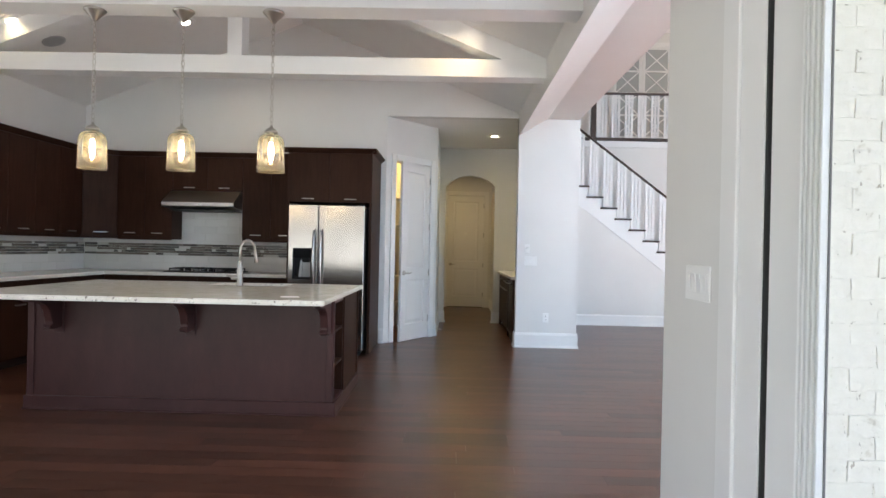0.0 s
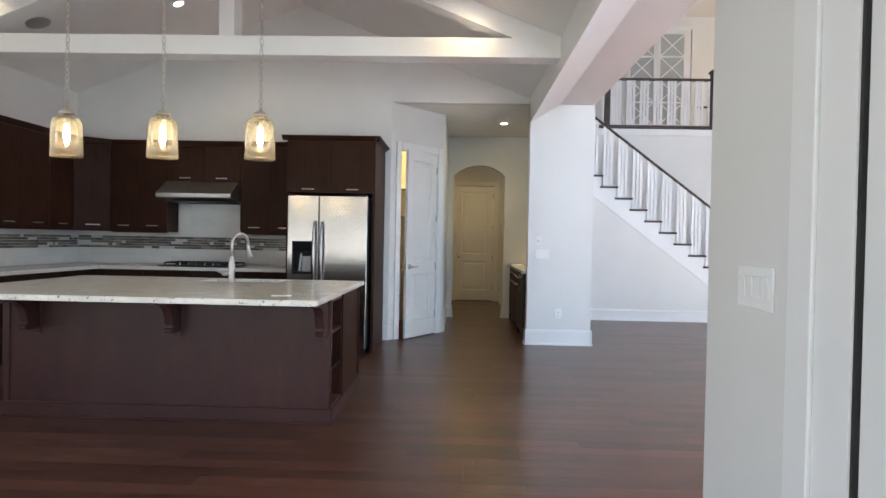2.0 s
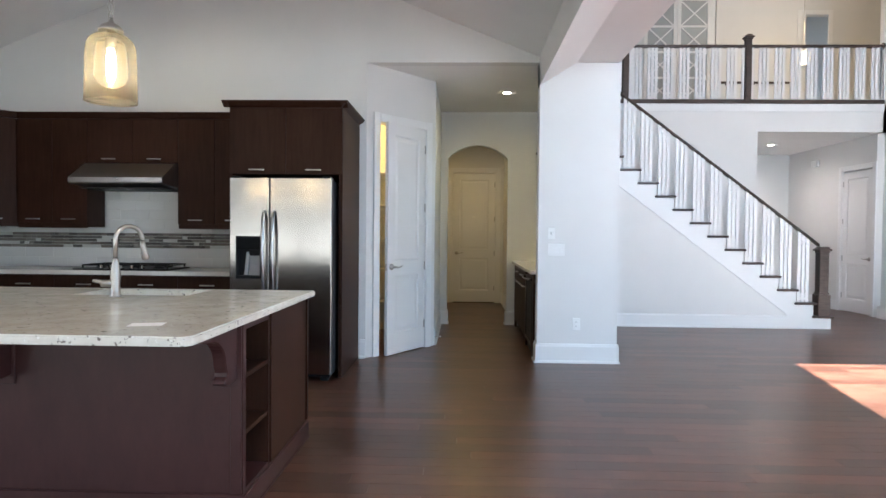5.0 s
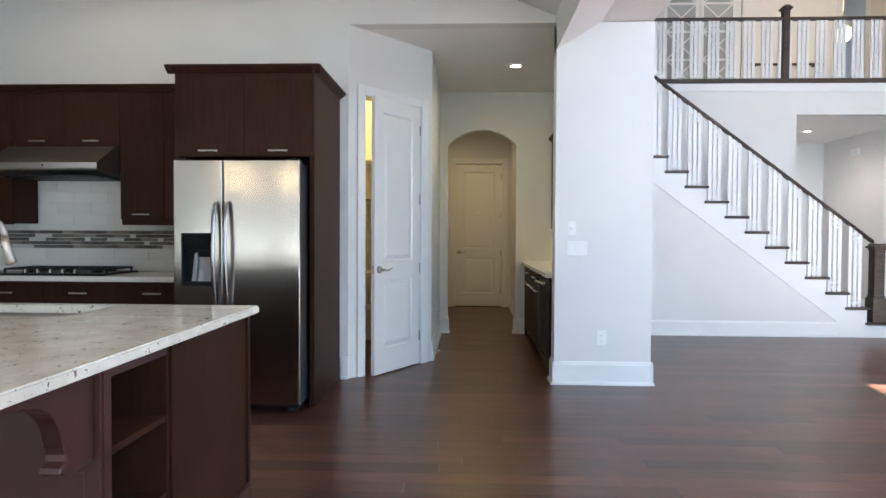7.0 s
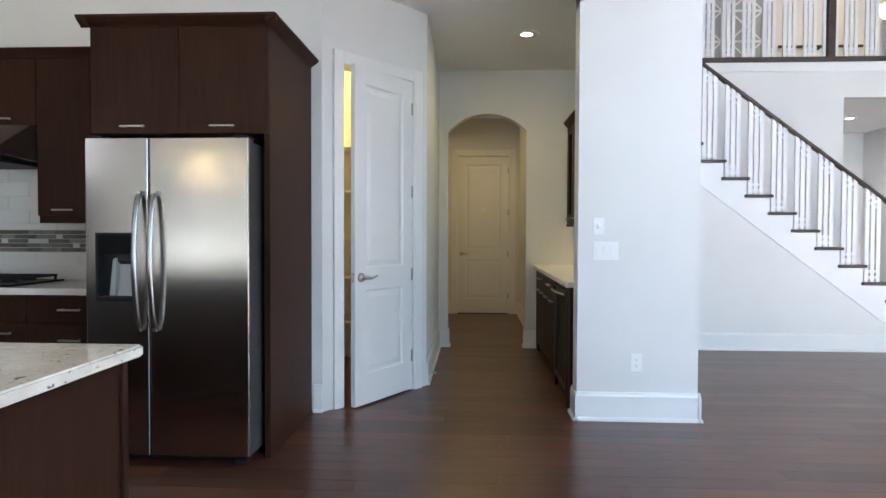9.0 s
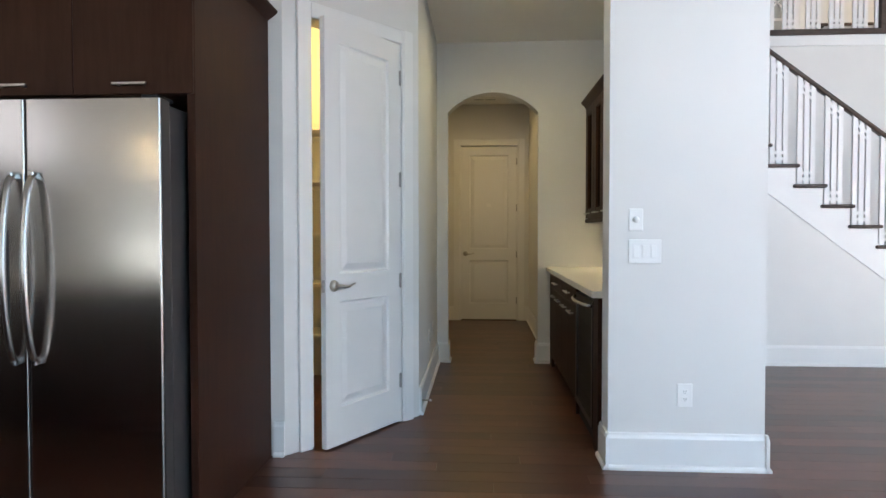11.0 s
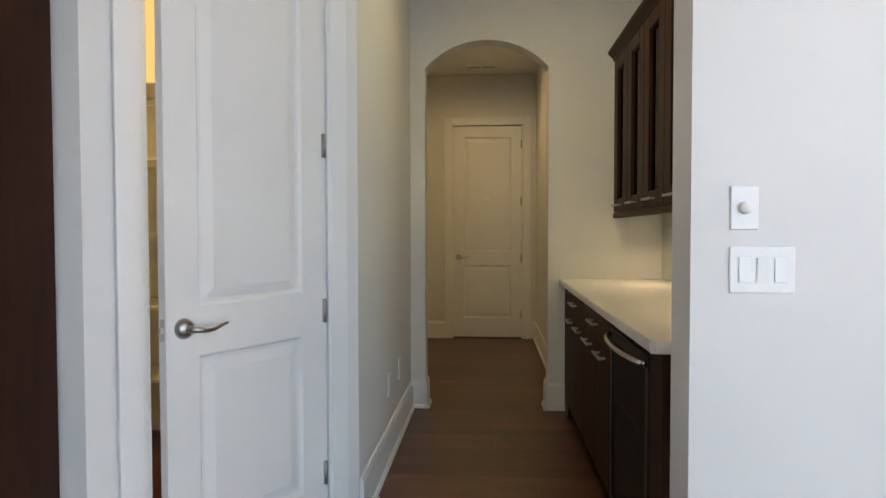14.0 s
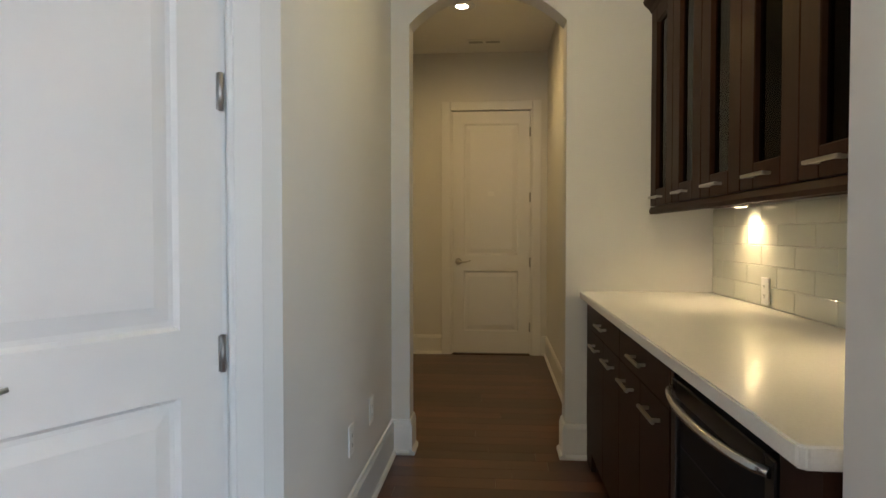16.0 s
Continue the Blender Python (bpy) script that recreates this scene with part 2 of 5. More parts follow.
M["glass"] = glass("clear_glass", (0.9, 0.92, 0.92))
M["smoked"] = glass("smoked_glass", (0.10, 0.10, 0.10), 0.05)
M["cabglass"] = glass("cabinet_glass", (0.30, 0.29, 0.28), 0.04, 1.18)
M["frost"] = material("frosted_glass", 0.22, 0, (0.42, 0.44, 0.45))[0]
m = glass("amber_glass", (0.95, 0.84, 0.62), 0.05)
nt = m.node_tree
rib = noise_tex(nt, 5, 3, (6, 6, 0.6), 0.6)
tint = ramp(nt, rib, [(0.3, (0.965, 0.895, 0.74)), (0.7, (0.992, 0.975, 0.925))])
nt.links.new(tint, [n for n in nt.nodes if n.type == 'BSDF_TRANSPARENT'][0].inputs[0])
tl_, mx2 = nt.nodes.new("ShaderNodeBsdfTranslucent"), nt.nodes.new("ShaderNodeMixShader")
nt.links.new(tint, tl_.inputs[0])
mx2.inputs[0].default_value = 0.03
nt.links.new([n for n in nt.nodes if n.type == 'MIX_SHADER' and n != mx2][0].outputs[0], mx2.inputs[1])
nt.links.new(tl_.outputs[0], mx2.inputs[2])
nt.links.new(mx2.outputs[0], nt.nodes["Material Output"].inputs[0])
M["amber"] = m


def glow(name, colour, strength):
    m = bpy.data.materials.new(name)
    m.use_nodes = True
    b = m.node_tree.nodes["Principled BSDF"]
    b.inputs["Base Color"].default_value = (*colour, 1)
    b.inputs["Emission Color"].default_value = (*colour, 1)
    b.inputs["Emission Strength"].default_value = strength * DIM
    return m


M["bulb"] = glow("lit_bulb", (1.0, 0.84, 0.56), 7)
M["can"] = glow("lit_lens", (1.0, 0.90, 0.72), 4.5)
M["puck"] = glow("lit_puck", (1.0, 0.85, 0.6), 1.8)
M["chand"] = glow("lit_shade", (1.0, 0.85, 0.55), 0.35)

# ---- building helpers ----


def box(bm, x0, x1, y0, y1, z0, z1, r=0.0, seg=1):
    vs = bmesh.ops.create_cube(bm, size=1.0, matrix=Matrix.Translation(((x0 + x1) / 2, (y0 + y1) / 2, (z0 + z1) / 2)) @ Matrix.Diagonal((abs(x1 - x0), abs(y1 - y0), abs(z1 - z0), 1)))["verts"]
    if r > 0:
        es = list({e for v in vs for e in v.link_edges})
        bmesh.ops.bevel(bm, geom=es, offset=r, segments=seg, profile=0.5, affect='EDGES')
    return bm


def tbox(bm, m, x0, x1, y0, y1, z0, z1, r=0.0):
    t = bmesh.new()
    box(t, x0, x1, y0, y1, z0, z1, r)
    t.transform(m)
    me = bpy.data.meshes.new("t")
    t.to_mesh(me)
    bm.from_mesh(me)
    t.free()
    bpy.data.meshes.remove(me)
    return bm


def prism(bm, pts, axis, a, b):
    """Extrude a polygon of (u, v) along an axis from a to b."""
    put = {'x': lambda u, v, w: (w, u, v), 'y': lambda u, v, w: (u, w, v), 'z': lambda u, v, w: (u, v, w)}[axis]
    lo = [bm.verts.new(put(u, v, a)) for u, v in pts]
    hi = [bm.verts.new(put(u, v, b)) for u, v in pts]
    n = len(pts)
    fs = [bm.faces.new(lo), bm.faces.new(hi)] + [bm.faces.new((lo[i], lo[(i + 1) % n], hi[(i + 1) % n], hi[i])) for i in range(n)]
    bmesh.ops.recalc_face_normals(bm, faces=fs)
    return bm


def lathe(bm, prof, n=24, m=Matrix()):
    """Turn a profile of (radius, z) round the z axis."""
    rings = []
    for r, z in prof:
        rings.append([bm.verts.new(m @ Vector((r * math.cos(2 * math.pi * i / n), r * math.sin(2 * math.pi * i / n), z))) for i in range(n)])
    fs = []
    for a, c in zip(rings, rings[1:]):
        for i in range(n):
            fs.append(bm.faces.new((a[i], a[(i + 1) % n], c[(i + 1) % n], c[i])))
    for f in fs:
        f.smooth = True
    return rings


def disc_caps(bm, rings):
    for r in (rings[0], rings[-1]):
        try:
            bm.faces.new(r)
        except ValueError:
            pass
    bmesh.ops.recalc_face_normals(bm, faces=bm.faces[:])


def turned(prof, n=24, m=Matrix()):
    bm = bmesh.new()
    disc_caps(bm, lathe(bm, prof, n, m))
    return bm


def tube(bm, pts, r, n=10, caps=True):
    pts = [Vector(p) for p in pts]
    rad = r if isinstance(r, (list, tuple)) else [r] * len(pts)
    rings, up = [], None
    for i, p in enumerate(pts):
        d = (pts[min(i + 1, len(pts) - 1)] - pts[max(i - 1, 0)]).normalized()
        if up is None:
            up = d.orthogonal().normalized()
        up = (up - d * up.dot(d)).normalized()
        side = d.cross(up)
        rings.append([bm.verts.new(p + rad[i] * (math.cos(2 * math.pi * k / n) * up + math.sin(2 * math.pi * k / n) * side)) for k in range(n)])
    for a, c in zip(rings, rings[1:]):
        for k in range(n):
            bm.faces.new((a[k], a[(k + 1) % n], c[(k + 1) % n], c[k])).smooth = True
    if caps:
        bm.faces.new(rings[0])
        bm.faces.new(rings[-1])
    bmesh.ops.recalc_face_normals(bm, faces=bm.faces[:])
    return bm


def root_of(ob):
    while ob.parent:
        ob = ob.parent
    return ob


def part(name, bm, mat, parent=None, label="", free=True):
    me = bpy.data.meshes.new(name)
    o = PLACE - root_of(parent).location if parent is not None else PLACE
    bmesh.ops.translate(bm, verts=bm.verts[:], vec=o)
    bm.to_mesh(me)
    if free:
        bm.free()
    me.materials.append(M[mat])
    ob = new(name, me)
    if parent is not None:
        ob.parent = parent
    if label:
        ob["label"] = label
    return ob


def thing(name, x, y, z, label, category, group="", kind=""):
    ob = new(name)
    ob.location = Vector((x, y, z)) + PLACE
    ob.empty_display_size = 0.1
    return tagged(ob, label, category, group, kind)


def setting(name, bm, mat, label, category):
    return tagged(part(name, bm, mat), label, category, kind="structure")


def slab(*boxes):
    bm = bmesh.new()
    for bx in boxes:
        box(bm, *bx)
    return bm

# ---- structure ----
XL, XK, YB, ZC = -4.80, 1.01, 7.605, 3.032       # kitchen: left wall, header face, back wall, flat ceilings
RIDGE, SLOPE = -1.89, 0.40
HEAD = 2.785                                    # underside of the kitchen header


def vault(x):
    return 3.09 + SLOPE * ((XK - x) if x > RIDGE else (x - XL))


bm = bmesh.new()
box(bm, -40, 40, -60, 0.84, -0.30, -0.16)
setting("ground", bm, "lawn", "green lawn outside the patio door", "lawn")
setting("pavement", slab((-6, 6, -4.0, 0.86, -0.16, -0.03)), "concrete", "grey concrete patio slab outside the door", "patio")
floor = setting("floor", slab((XL - 0.2, 7.3, 0.86, 15.2, -0.12, -0.014)), "subfloor", "dark brown wooden plank floor", "floor")

HWX, AY0, AY1 = -0.075, 10.165, 10.315        # hallway: west face, arched wall
C45 = math.sqrt(0.5)
PC, PS, PWX = math.cos(radians(50)), math.sin(radians(50)), -0.742
ANG = Matrix(((PC, -PS, 0, PWX), (PS, PC, 0, YB), (0, 0, 1, 0), (0, 0, 0, 1)))
S0, S1, SE, DOORH = 0.178, 0.877, (HWX - PWX) / PC, 2.455

# kitchen shell
NY0, NY1, NZ0, NZ1 = 1.50, 3.60, 0.42, 2.86       # unseen window added in the side wall for the fill lamp
setting("wall_west", slab((XL - 0.15, XL, 0.9, NY0, -0.014, 3.4), (XL - 0.15, XL, NY1, 7.8, -0.014, 3.4), (XL - 0.15, XL, NY0, NY1, -0.014, NZ0), (XL - 0.15, XL, NY0, NY1, NZ1, 3.4)), "wall", "plain light painted kitchen side wall", "wall")
win = thing("window_2", XL - 0.08, (NY0 + NY1) / 2, NZ0, "unseen white-framed window added in the kitchen side wall", "window", kind="structure")
for bx in ((NY0, NY0 + 0.05, NZ0, NZ1), (NY1 - 0.05, NY1, NZ0, NZ1), (NY0 + 0.05, NY1 - 0.05, NZ0, NZ0 + 0.05), (NY0 + 0.05, NY1 - 0.05, NZ1 - 0.05, NZ1)):
    part("window_frame", slab((XL - 0.11, XL - 0.03, *bx)), "trim", win)
part("pane", slab((XL - 0.073, XL - 0.067, NY0 + 0.05, NY1 - 0.05, NZ0 + 0.05, NZ1 - 0.05)), "glass", win).visible_shadow = False
bm = bmesh.new()
prism(bm, [(XL, -0.014), (PWX, -0.014), (PWX, ZC), (XK, ZC), (XK, vault(XK) + 0.05), (RIDGE, vault(RIDGE) + 0.05), (XL, vault(XL) + 0.05)], 'y', YB, YB + 0.13)
setting("wall_north_kitchen", bm, "wall", "light painted gable wall behind the kitchen cabinets", "wall")
bm = bmesh.new()
for x0, x1 in ((XL, RIDGE), (RIDGE, XK)):
    prism(bm, [(x0, vault(x0)), (x1, vault(x1)), (x1, vault(x1) + 0.15), (x0, vault(x0) + 0.15)], 'y', 0.9, YB)
setting("ceiling_kitchen", bm, "ceiling", "white vaulted kitchen ceiling", "ceiling")

# header between kitchen and great room, with a chamfered underside
bm = bmesh.new()
prism(bm, [(XK, HEAD), (1.375, 3.012), (1.81, 3.025), (1.81, 6.7), (XK, 6.7)], 'y', 1.22, 7.70)
setting("header_beam", bm, "wall", "white plastered header beam with a splayed underside", "beam")

# angled pantry wall with its door opening
bm = bmesh.new()
tbox(bm, ANG, 0.0, S0, 0, 0.12, -0.014, ZC)
tbox(bm, ANG, S1, SE, 0, 0.12, -0.014, ZC)
tbox(bm, ANG, S0, S1, 0, 0.12, DOORH + 0.02, ZC)
setting("wall_pantry", bm, "wall", "light painted angled wall with the pantry doorway", "wall")
setting("wall_hall_west", slab((HWX - 0.12, HWX, YB + SE * PS, AY0, -0.014, ZC)), "wall", "light painted hallway wall", "wall")
setting("ceiling_hall", slab((-2.9, 1.66, YB + 0.13, AY0, ZC, ZC + 0.12)), "ceiling", "white flat hallway ceiling with a recessed light", "ceiling")
setting("wall_pantry_inside", slab((-2.9, -0.13, 9.55, 9.67, -0.014, ZC), (-2.9, -2.78, 7.8, 9.55, -0.014, ZC)), "wall", "light painted walls inside the pantry", "wall")

# wall end between hallway and great room, and the butler niche
setting("wall_column", slab((XK, 1.81, 7.53, 7.70, -0.014, 3.01)), "wall", "white painted wall end like a broad column", "wall")
setting("wall_niche", slab((1.66, 1.81, 7.70, 10.33, -0.014, 6.66)), "wall", "light painted wall behind the serving counter", "wall")

# arched wall at the end of the hallway
AX0, AX1, ASP, AAP = 0.027, 0.880, 2.372, 2.562
half, rise = (AX1 - AX0) / 2, AAP - ASP
rad = (half * half + rise * rise) / (2 * rise)
acx, acz = (AX0 + AX1) / 2, AAP - rad
arc = []
for i in range(25):
    x = AX1 + (AX0 - AX1) * i / 24
    arc.append((x, acz + math.sqrt(max(rad * rad - (x - acx) ** 2, 0))))
bm = bmesh.new()
prism(bm, [(-0.16, -0.014), (AX0, -0.014)] + arc[::-1] + [(AX1, -0.014), (1.66, -0.014), (1.66, ZC + 0.1), (-0.16, ZC + 0.1)], 'y', AY0, AY1)
setting("wall_arch", bm, "wall", "painted wall with a segmental arched opening", "wall")
stand(-0.17, 0)
setting("wall_back_hall", slab((-1.4, 0.215, 13.03, 13.15, -0.014, ZC), (1.03, 1.30, 13.03, 13.15, -0.014, ZC), (0.215, 1.03, 13.03, 13.15, 2.455, ZC)), "wall", "painted wall round the far hallway door", "wall")
setting("wall_back_hall_east", slab((1.18, 1.30, AY1, 13.03, -0.014, ZC)), "wall", "painted side wall of the far hallway", "wall")
setting("wall_back_hall_west", slab((-1.4, -1.28, AY1, 13.03, -0.014, ZC), (-1.4, -0.01, AY1 - 0.02, AY1, -0.014, ZC)), "wall", "painted side wall of the far hallway", "wall")
setting("ceiling_back_hall", slab((-1.4, 1.30, AY1 + 0.001, 13.15, ZC, ZC + 0.12)), "ceiling", "white flat ceiling of the far hallway", "ceiling")
stand(0, 0)

# great room
WX0, WX1, WZ0, WZ1 = 2.27, 6.30, 0.12, 4.835
setting("wall_south", slab((XL - 0.15, -4.3, 0.92, 1.22, -0.1, 3.2), (-4.3, 1.04, 0.92, 1.22, 2.52, 3.2), (1.81, WX0, 0.92, 1.22, -0.1, 6.7), (WX1, 7.25, 0.92, 1.22, -0.1, 6.7), (WX0, WX1, 0.92, 1.22, -0.1, WZ0), (WX0, WX1, 0.92, 1.22, WZ1, 6.7)), "wall", "outer wall with the patio door and tall windows", "wall")
bm = bmesh.new()
prism(bm, [(XL, 3.2), (XK, 3.2), (RIDGE, vault(RIDGE) + 0.05)], 'y', 0.92, 1.22)
setting("wall_south_gable", bm, "wall", "outer gable wall over the patio door", "wall")
setting("wall_stub", slab((1.03, 1.81, 1.225, 1.877, -0.014, 3.05)), "wall", "painted wall end beside the patio door", "wall")
setting("wall_east", slab((7.10, 7.25, 1.22, 11.65, -0.014, 6.7)), "wall", "white painted side wall of the great room", "wall")
setting("ceiling_great_room", slab((1.0, 9.9, 0.92, 16.2, 6.66, 6.8)), "ceiling", "white ceiling over the two-storey room", "ceiling")
YS, YW = 10.17, 11.53
setting("wall_stair_back", slab((1.30, 5.007, YW, YW + 0.12, -0.014, 3.45)), "wall", "white painted wall behind the staircase", "wall")
setting("wall_stair_west", slab((1.305, 1.42, 10.34, 15.0, -0.014, 6.7), (1.42, 1.81, 10.335, 10.345, -0.014, 6.66)), "wall", "white painted wall at the head of the staircase", "wall")
stand(-0.113, 0)
setting("wall_balcony_face", slab((5.12, 7.25, YW, YW + 0.12, 3.0, 3.45)), "wall", "white painted face under the balcony railing", "wall")
setting("upper_floor", slab((1.30, 9.9, YW + 0.12, 15.0, 3.15, 3.45)), "trim", "upper landing floor edge", "floor")
setting("ceiling_lobby", slab((5.0, 7.25, YW + 0.12, 14.6, 3.0, 3.14)), "ceiling", "white lobby ceiling under the landing", "ceiling")
stand(-0.113, 0.1)
setting("wall_lobby_west", slab((5.0, 5.12, 11.55, 14.6, -0.014, 3.0)), "wall", "painted lobby wall", "wall")
setting("wall_lobby_north", slab((5.12, 7.25, 14.3, 14.45, -0.014, 3.0)), "wall", "painted lobby end wall", "wall")
setting("wall_lobby_east", slab((7.10, 7.25, 11.55, 11.62, -0.014, 3.0), (7.10, 7.25, 12.45, 14.3, -0.014, 3.0), (7.10, 7.25, 11.62, 12.45, 2.455, 3.0), (7.26, 7.30, 11.5, 12.6, -0.014, 2.6)), "wall", "painted lobby wall with a white door", "wall")
setting("wall_upper_north", slab((1.30, 4.20, 14.5, 14.62, 3.45, 6.66), (5.63, 7.49, 14.5, 14.62, 3.45, 6.66), (8.03, 9.9, 14.5, 14.62, 3.45, 6.66), (4.20, 5.63, 14.5, 14.62, 6.36, 6.66), (7.49, 8.03, 14.5, 14.62, 5.95, 6.66)), "wall", "warm white wall of the upper landing", "wall")
setting("wall_upper_rooms", slab((3.9, 6.2, 15.1, 15.2, 3.45, 6.66), (3.9, 4.0, 14.62, 15.1, 3.45, 6.66), (6.1, 6.2, 14.62, 15.1, 3.45, 6.66), (7.0, 9.9, 16.1, 16.2, 3.45, 6.66), (6.9, 7.0, 14.62, 16.2, 3.45, 6.66), (7.0, 9.9, 15.0, 16.2, 3.3, 3.45)), "wall", "walls of the rooms behind the upper landing", "wall")
setting("wall_upper_east", slab((9.8, 9.9, 11.55, 15.0, 3.45, 6.66), (7.10, 9.9, 11.43, 11.55, 3.0, 6.66)), "wall", "white wall at the end of the landing", "wall")
stand(0, 0)

# window in the great room
win = thing("window_1", 4.35, 1.05, WZ0, "tall white-framed window with clear panes", "window", kind="structure")
bm = bmesh.new()
for bx in ((WX0, WX0 + 0.06, 0.98, 1.1, WZ0, WZ1), (WX1 - 0.06, WX1, 0.98, 1.1, WZ0, WZ1), (WX0 + 0.06, WX1 - 0.06, 0.98, 1.1, WZ1 - 0.06, WZ1), (WX0 + 0.06, WX1 - 0.06, 0.98, 1.1, WZ0, WZ0 + 0.06), (4.9, 4.98, 0.98, 1.1, WZ0 + 0.06, WZ1 - 0.06)):
    box(bm, *bx)
part("window_frame", bm, "trim", win)
pane = part("pane", slab((WX0 + 0.06, WX1 - 0.06, 1.03, 1.036, WZ0 + 0.06, WZ1 - 0.06)), "glass", win)
pane.visible_shadow = False

# ---- baseboards and casings ----


def baseboard(x0, y0, x1, y1, label="tall white painted baseboard with a shoe moulding"):
    """Along the line, standing out to the left of it."""
    a, c = Vector((x0, y0, 0)), Vector((x1, y1, 0))
    d = (c - a).normalized()
    m = Matrix(((d.x, -d.y, 0, x0), (d.y, d.x, 0, y0), (0, 0, 1, 0), (0, 0, 0, 1)))
    n = (c - a).length
    bm = bmesh.new()
    prism(bm, [(0, 0), (0.030, 0), (0.030, 0.012), (0.024, 0.022), (0.016, 0.026), (0.016, 0.165), (0.011, 0.178), (0.009, 0.19), (0, 0.194)], 'x', 0, n)
    bm.transform(m)
    return tagged(part("baseboard", bm, "trim"), label, "baseboard", kind="structure")


baseboard(1.81 + 0.016, 7.53, XK - 0.016, 7.53)
baseboard(XK, 7.50, XK, 7.72)
baseboard(1.81, 10.1, 1.81, 7.50)
baseboard(HWX, AY0, HWX, YB + SE * PS + 0.02)
baseboard(AX0 + 0.01, AY0, HWX, AY0)
baseboard(AX0, AY1, AX0, AY0 - 0.03)
baseboard(AX1, AY0 - 0.03, AX1, AY1)
baseboard(1.10, AY0, AX1 - 0.01, AY0)
stand(-0.17, 0)
baseboard(0.125, 13.03, -1.28, 13.03)
baseboard(1.18, 13.03, 1.125, 13.03)
baseboard(1.18, AY1, 1.18, 13.03)
stand(-0.113, 0.1)
baseboard(7.10, 1.22, 7.10, 11.43)
baseboard(7.10, 12.54, 7.10, 14.3)
baseboard(5.12, 14.3, 5.12, 11.43)
baseboard(7.1, 14.3, 5.12, 14.3)
stand(0, 0)
baseboard(PWX, YB, -0.80, YB)


def casing_piece(m, s0, s1, z0, z1, depth=0.018):
    bm = bmesh.new()
    tbox(bm, m, s0, s1, -depth, 0.0, z0, z1, 0.004)
    return bm


def door_casing(name, m, s0, s1, zt, wall, label, w=0.09):
    """Casing with jamb lining round an opening; s along the wall, y into the wall."""
    t = thing(name, m.translation.x, m.translation.y, 0, label, "door casing", kind="structure")
    for a, c in ((s0 - w, s0), (s1, s1 + w)):
        bm = bmesh.new()
        tbox(bm, m, a, c, -0.018, -0.001, 0.0, zt + w, 0.004)
        tbox(bm, m, a + (0 if a < s0 else 0.012), c - (0.012 if a < s0 else 0), -0.024, -0.018, 0.0, zt + w, 0.002)
        part("side_casing", bm, "trim", t)
    bm = bmesh.new()
    tbox(bm, m, s0 + 0.001, s1 - 0.001, -0.0185, -0.001, zt, zt + w - 0.001, 0.004)
    part("head_casing", bm, "trim", t)
    for a, c in ((s0 + 0.0005, s0 + 0.014), (s1 - 0.014, s1 - 0.0005)):
        bm = bmesh.new()
        tbox(bm, m, a, c, 0.0, wall, 0.0, zt)
        st = (c, c + 0.012) if a < (s0 + s1) / 2 else (a - 0.012, a)
        tbox(bm, m, *st, 0.05, 0.075, 0.0, zt)
        part("jamb", bm, "trim", t)
    bm = bmesh.new()
    tbox(bm, m, s0 + 0.014, s1 - 0.014, 0.0, wall, zt, zt + 0.019)
    part("head_jamb", bm, "trim", t)
    return t


def panel_face(bm, w, rects, h, y, sign):
    """One face of a door leaf in the xz plane, with sunk mouldings round raised panels."""
    def quad(x0, z0, x1, z1):
        vs = [bm.verts.new((x, y, z)) for x, z in ((x0, z0), (x1, z0), (x1, z1), (x0, z1))]
        bm.faces.new(vs if sign < 0 else vs[::-1])
    x0, x1 = rects[0][0], rects[0][1]
    quad(0, 0, x0, h)
    quad(x1, 0, w, h)
    z = 0
    for a, c, za, zb in rects:
        quad(x0, z, x1, za)
        z = zb
        rings = []
        for inset, deep in ((0, 0), (0.010, 0.011), (0.022, 0.012), (0.060, 0.004)):
            yy = y - sign * deep
            rings.append([bm.verts.new((xx, yy, zz)) for xx, zz in ((a + inset, za + inset), (c - inset, za + inset), (c - inset, zb - inset), (a + inset, zb - inset))])
        for r0, r1 in zip(rings, rings[1:]):
            for i in range(4):
                f = (r0[i], r0[(i + 1) % 4], r1[(i + 1) % 4], r1[i])
                bm.faces.new(f if sign < 0 else f[::-1])
        bm.faces.new(rings[-1] if sign < 0 else rings[-1][::-1])
    quad(x0, z, x1, h)


def door_leaf(w, h, t=0.038, stile=0.115):
    bm = bmesh.new()
    rects = [(stile, w - stile, 0.22, 0.83), (stile, w - stile, 0.99, h - 0.125)]
    panel_face(bm, w, rects, h, 0.0, -1)
    panel_face(bm, w, rects, h, t, 1)
    for a in (((0, 0), (0, h)), ((w, 0), (w, h)), ((0, 0), (w, 0)), ((0, h), (w, h))):
        (xa, za), (xb, zb) = a
        bm.faces.new([bm.verts.new(p) for p in ((xa, 0, za), (xb, 0, zb), (xb, t, zb), (xa, t, za))])
    bmesh.ops.remove_doubles(bm, verts=bm.verts[:], dist=0.0002)
    bmesh.ops.recalc_face_normals(bm, faces=bm.faces[:])
    return bm


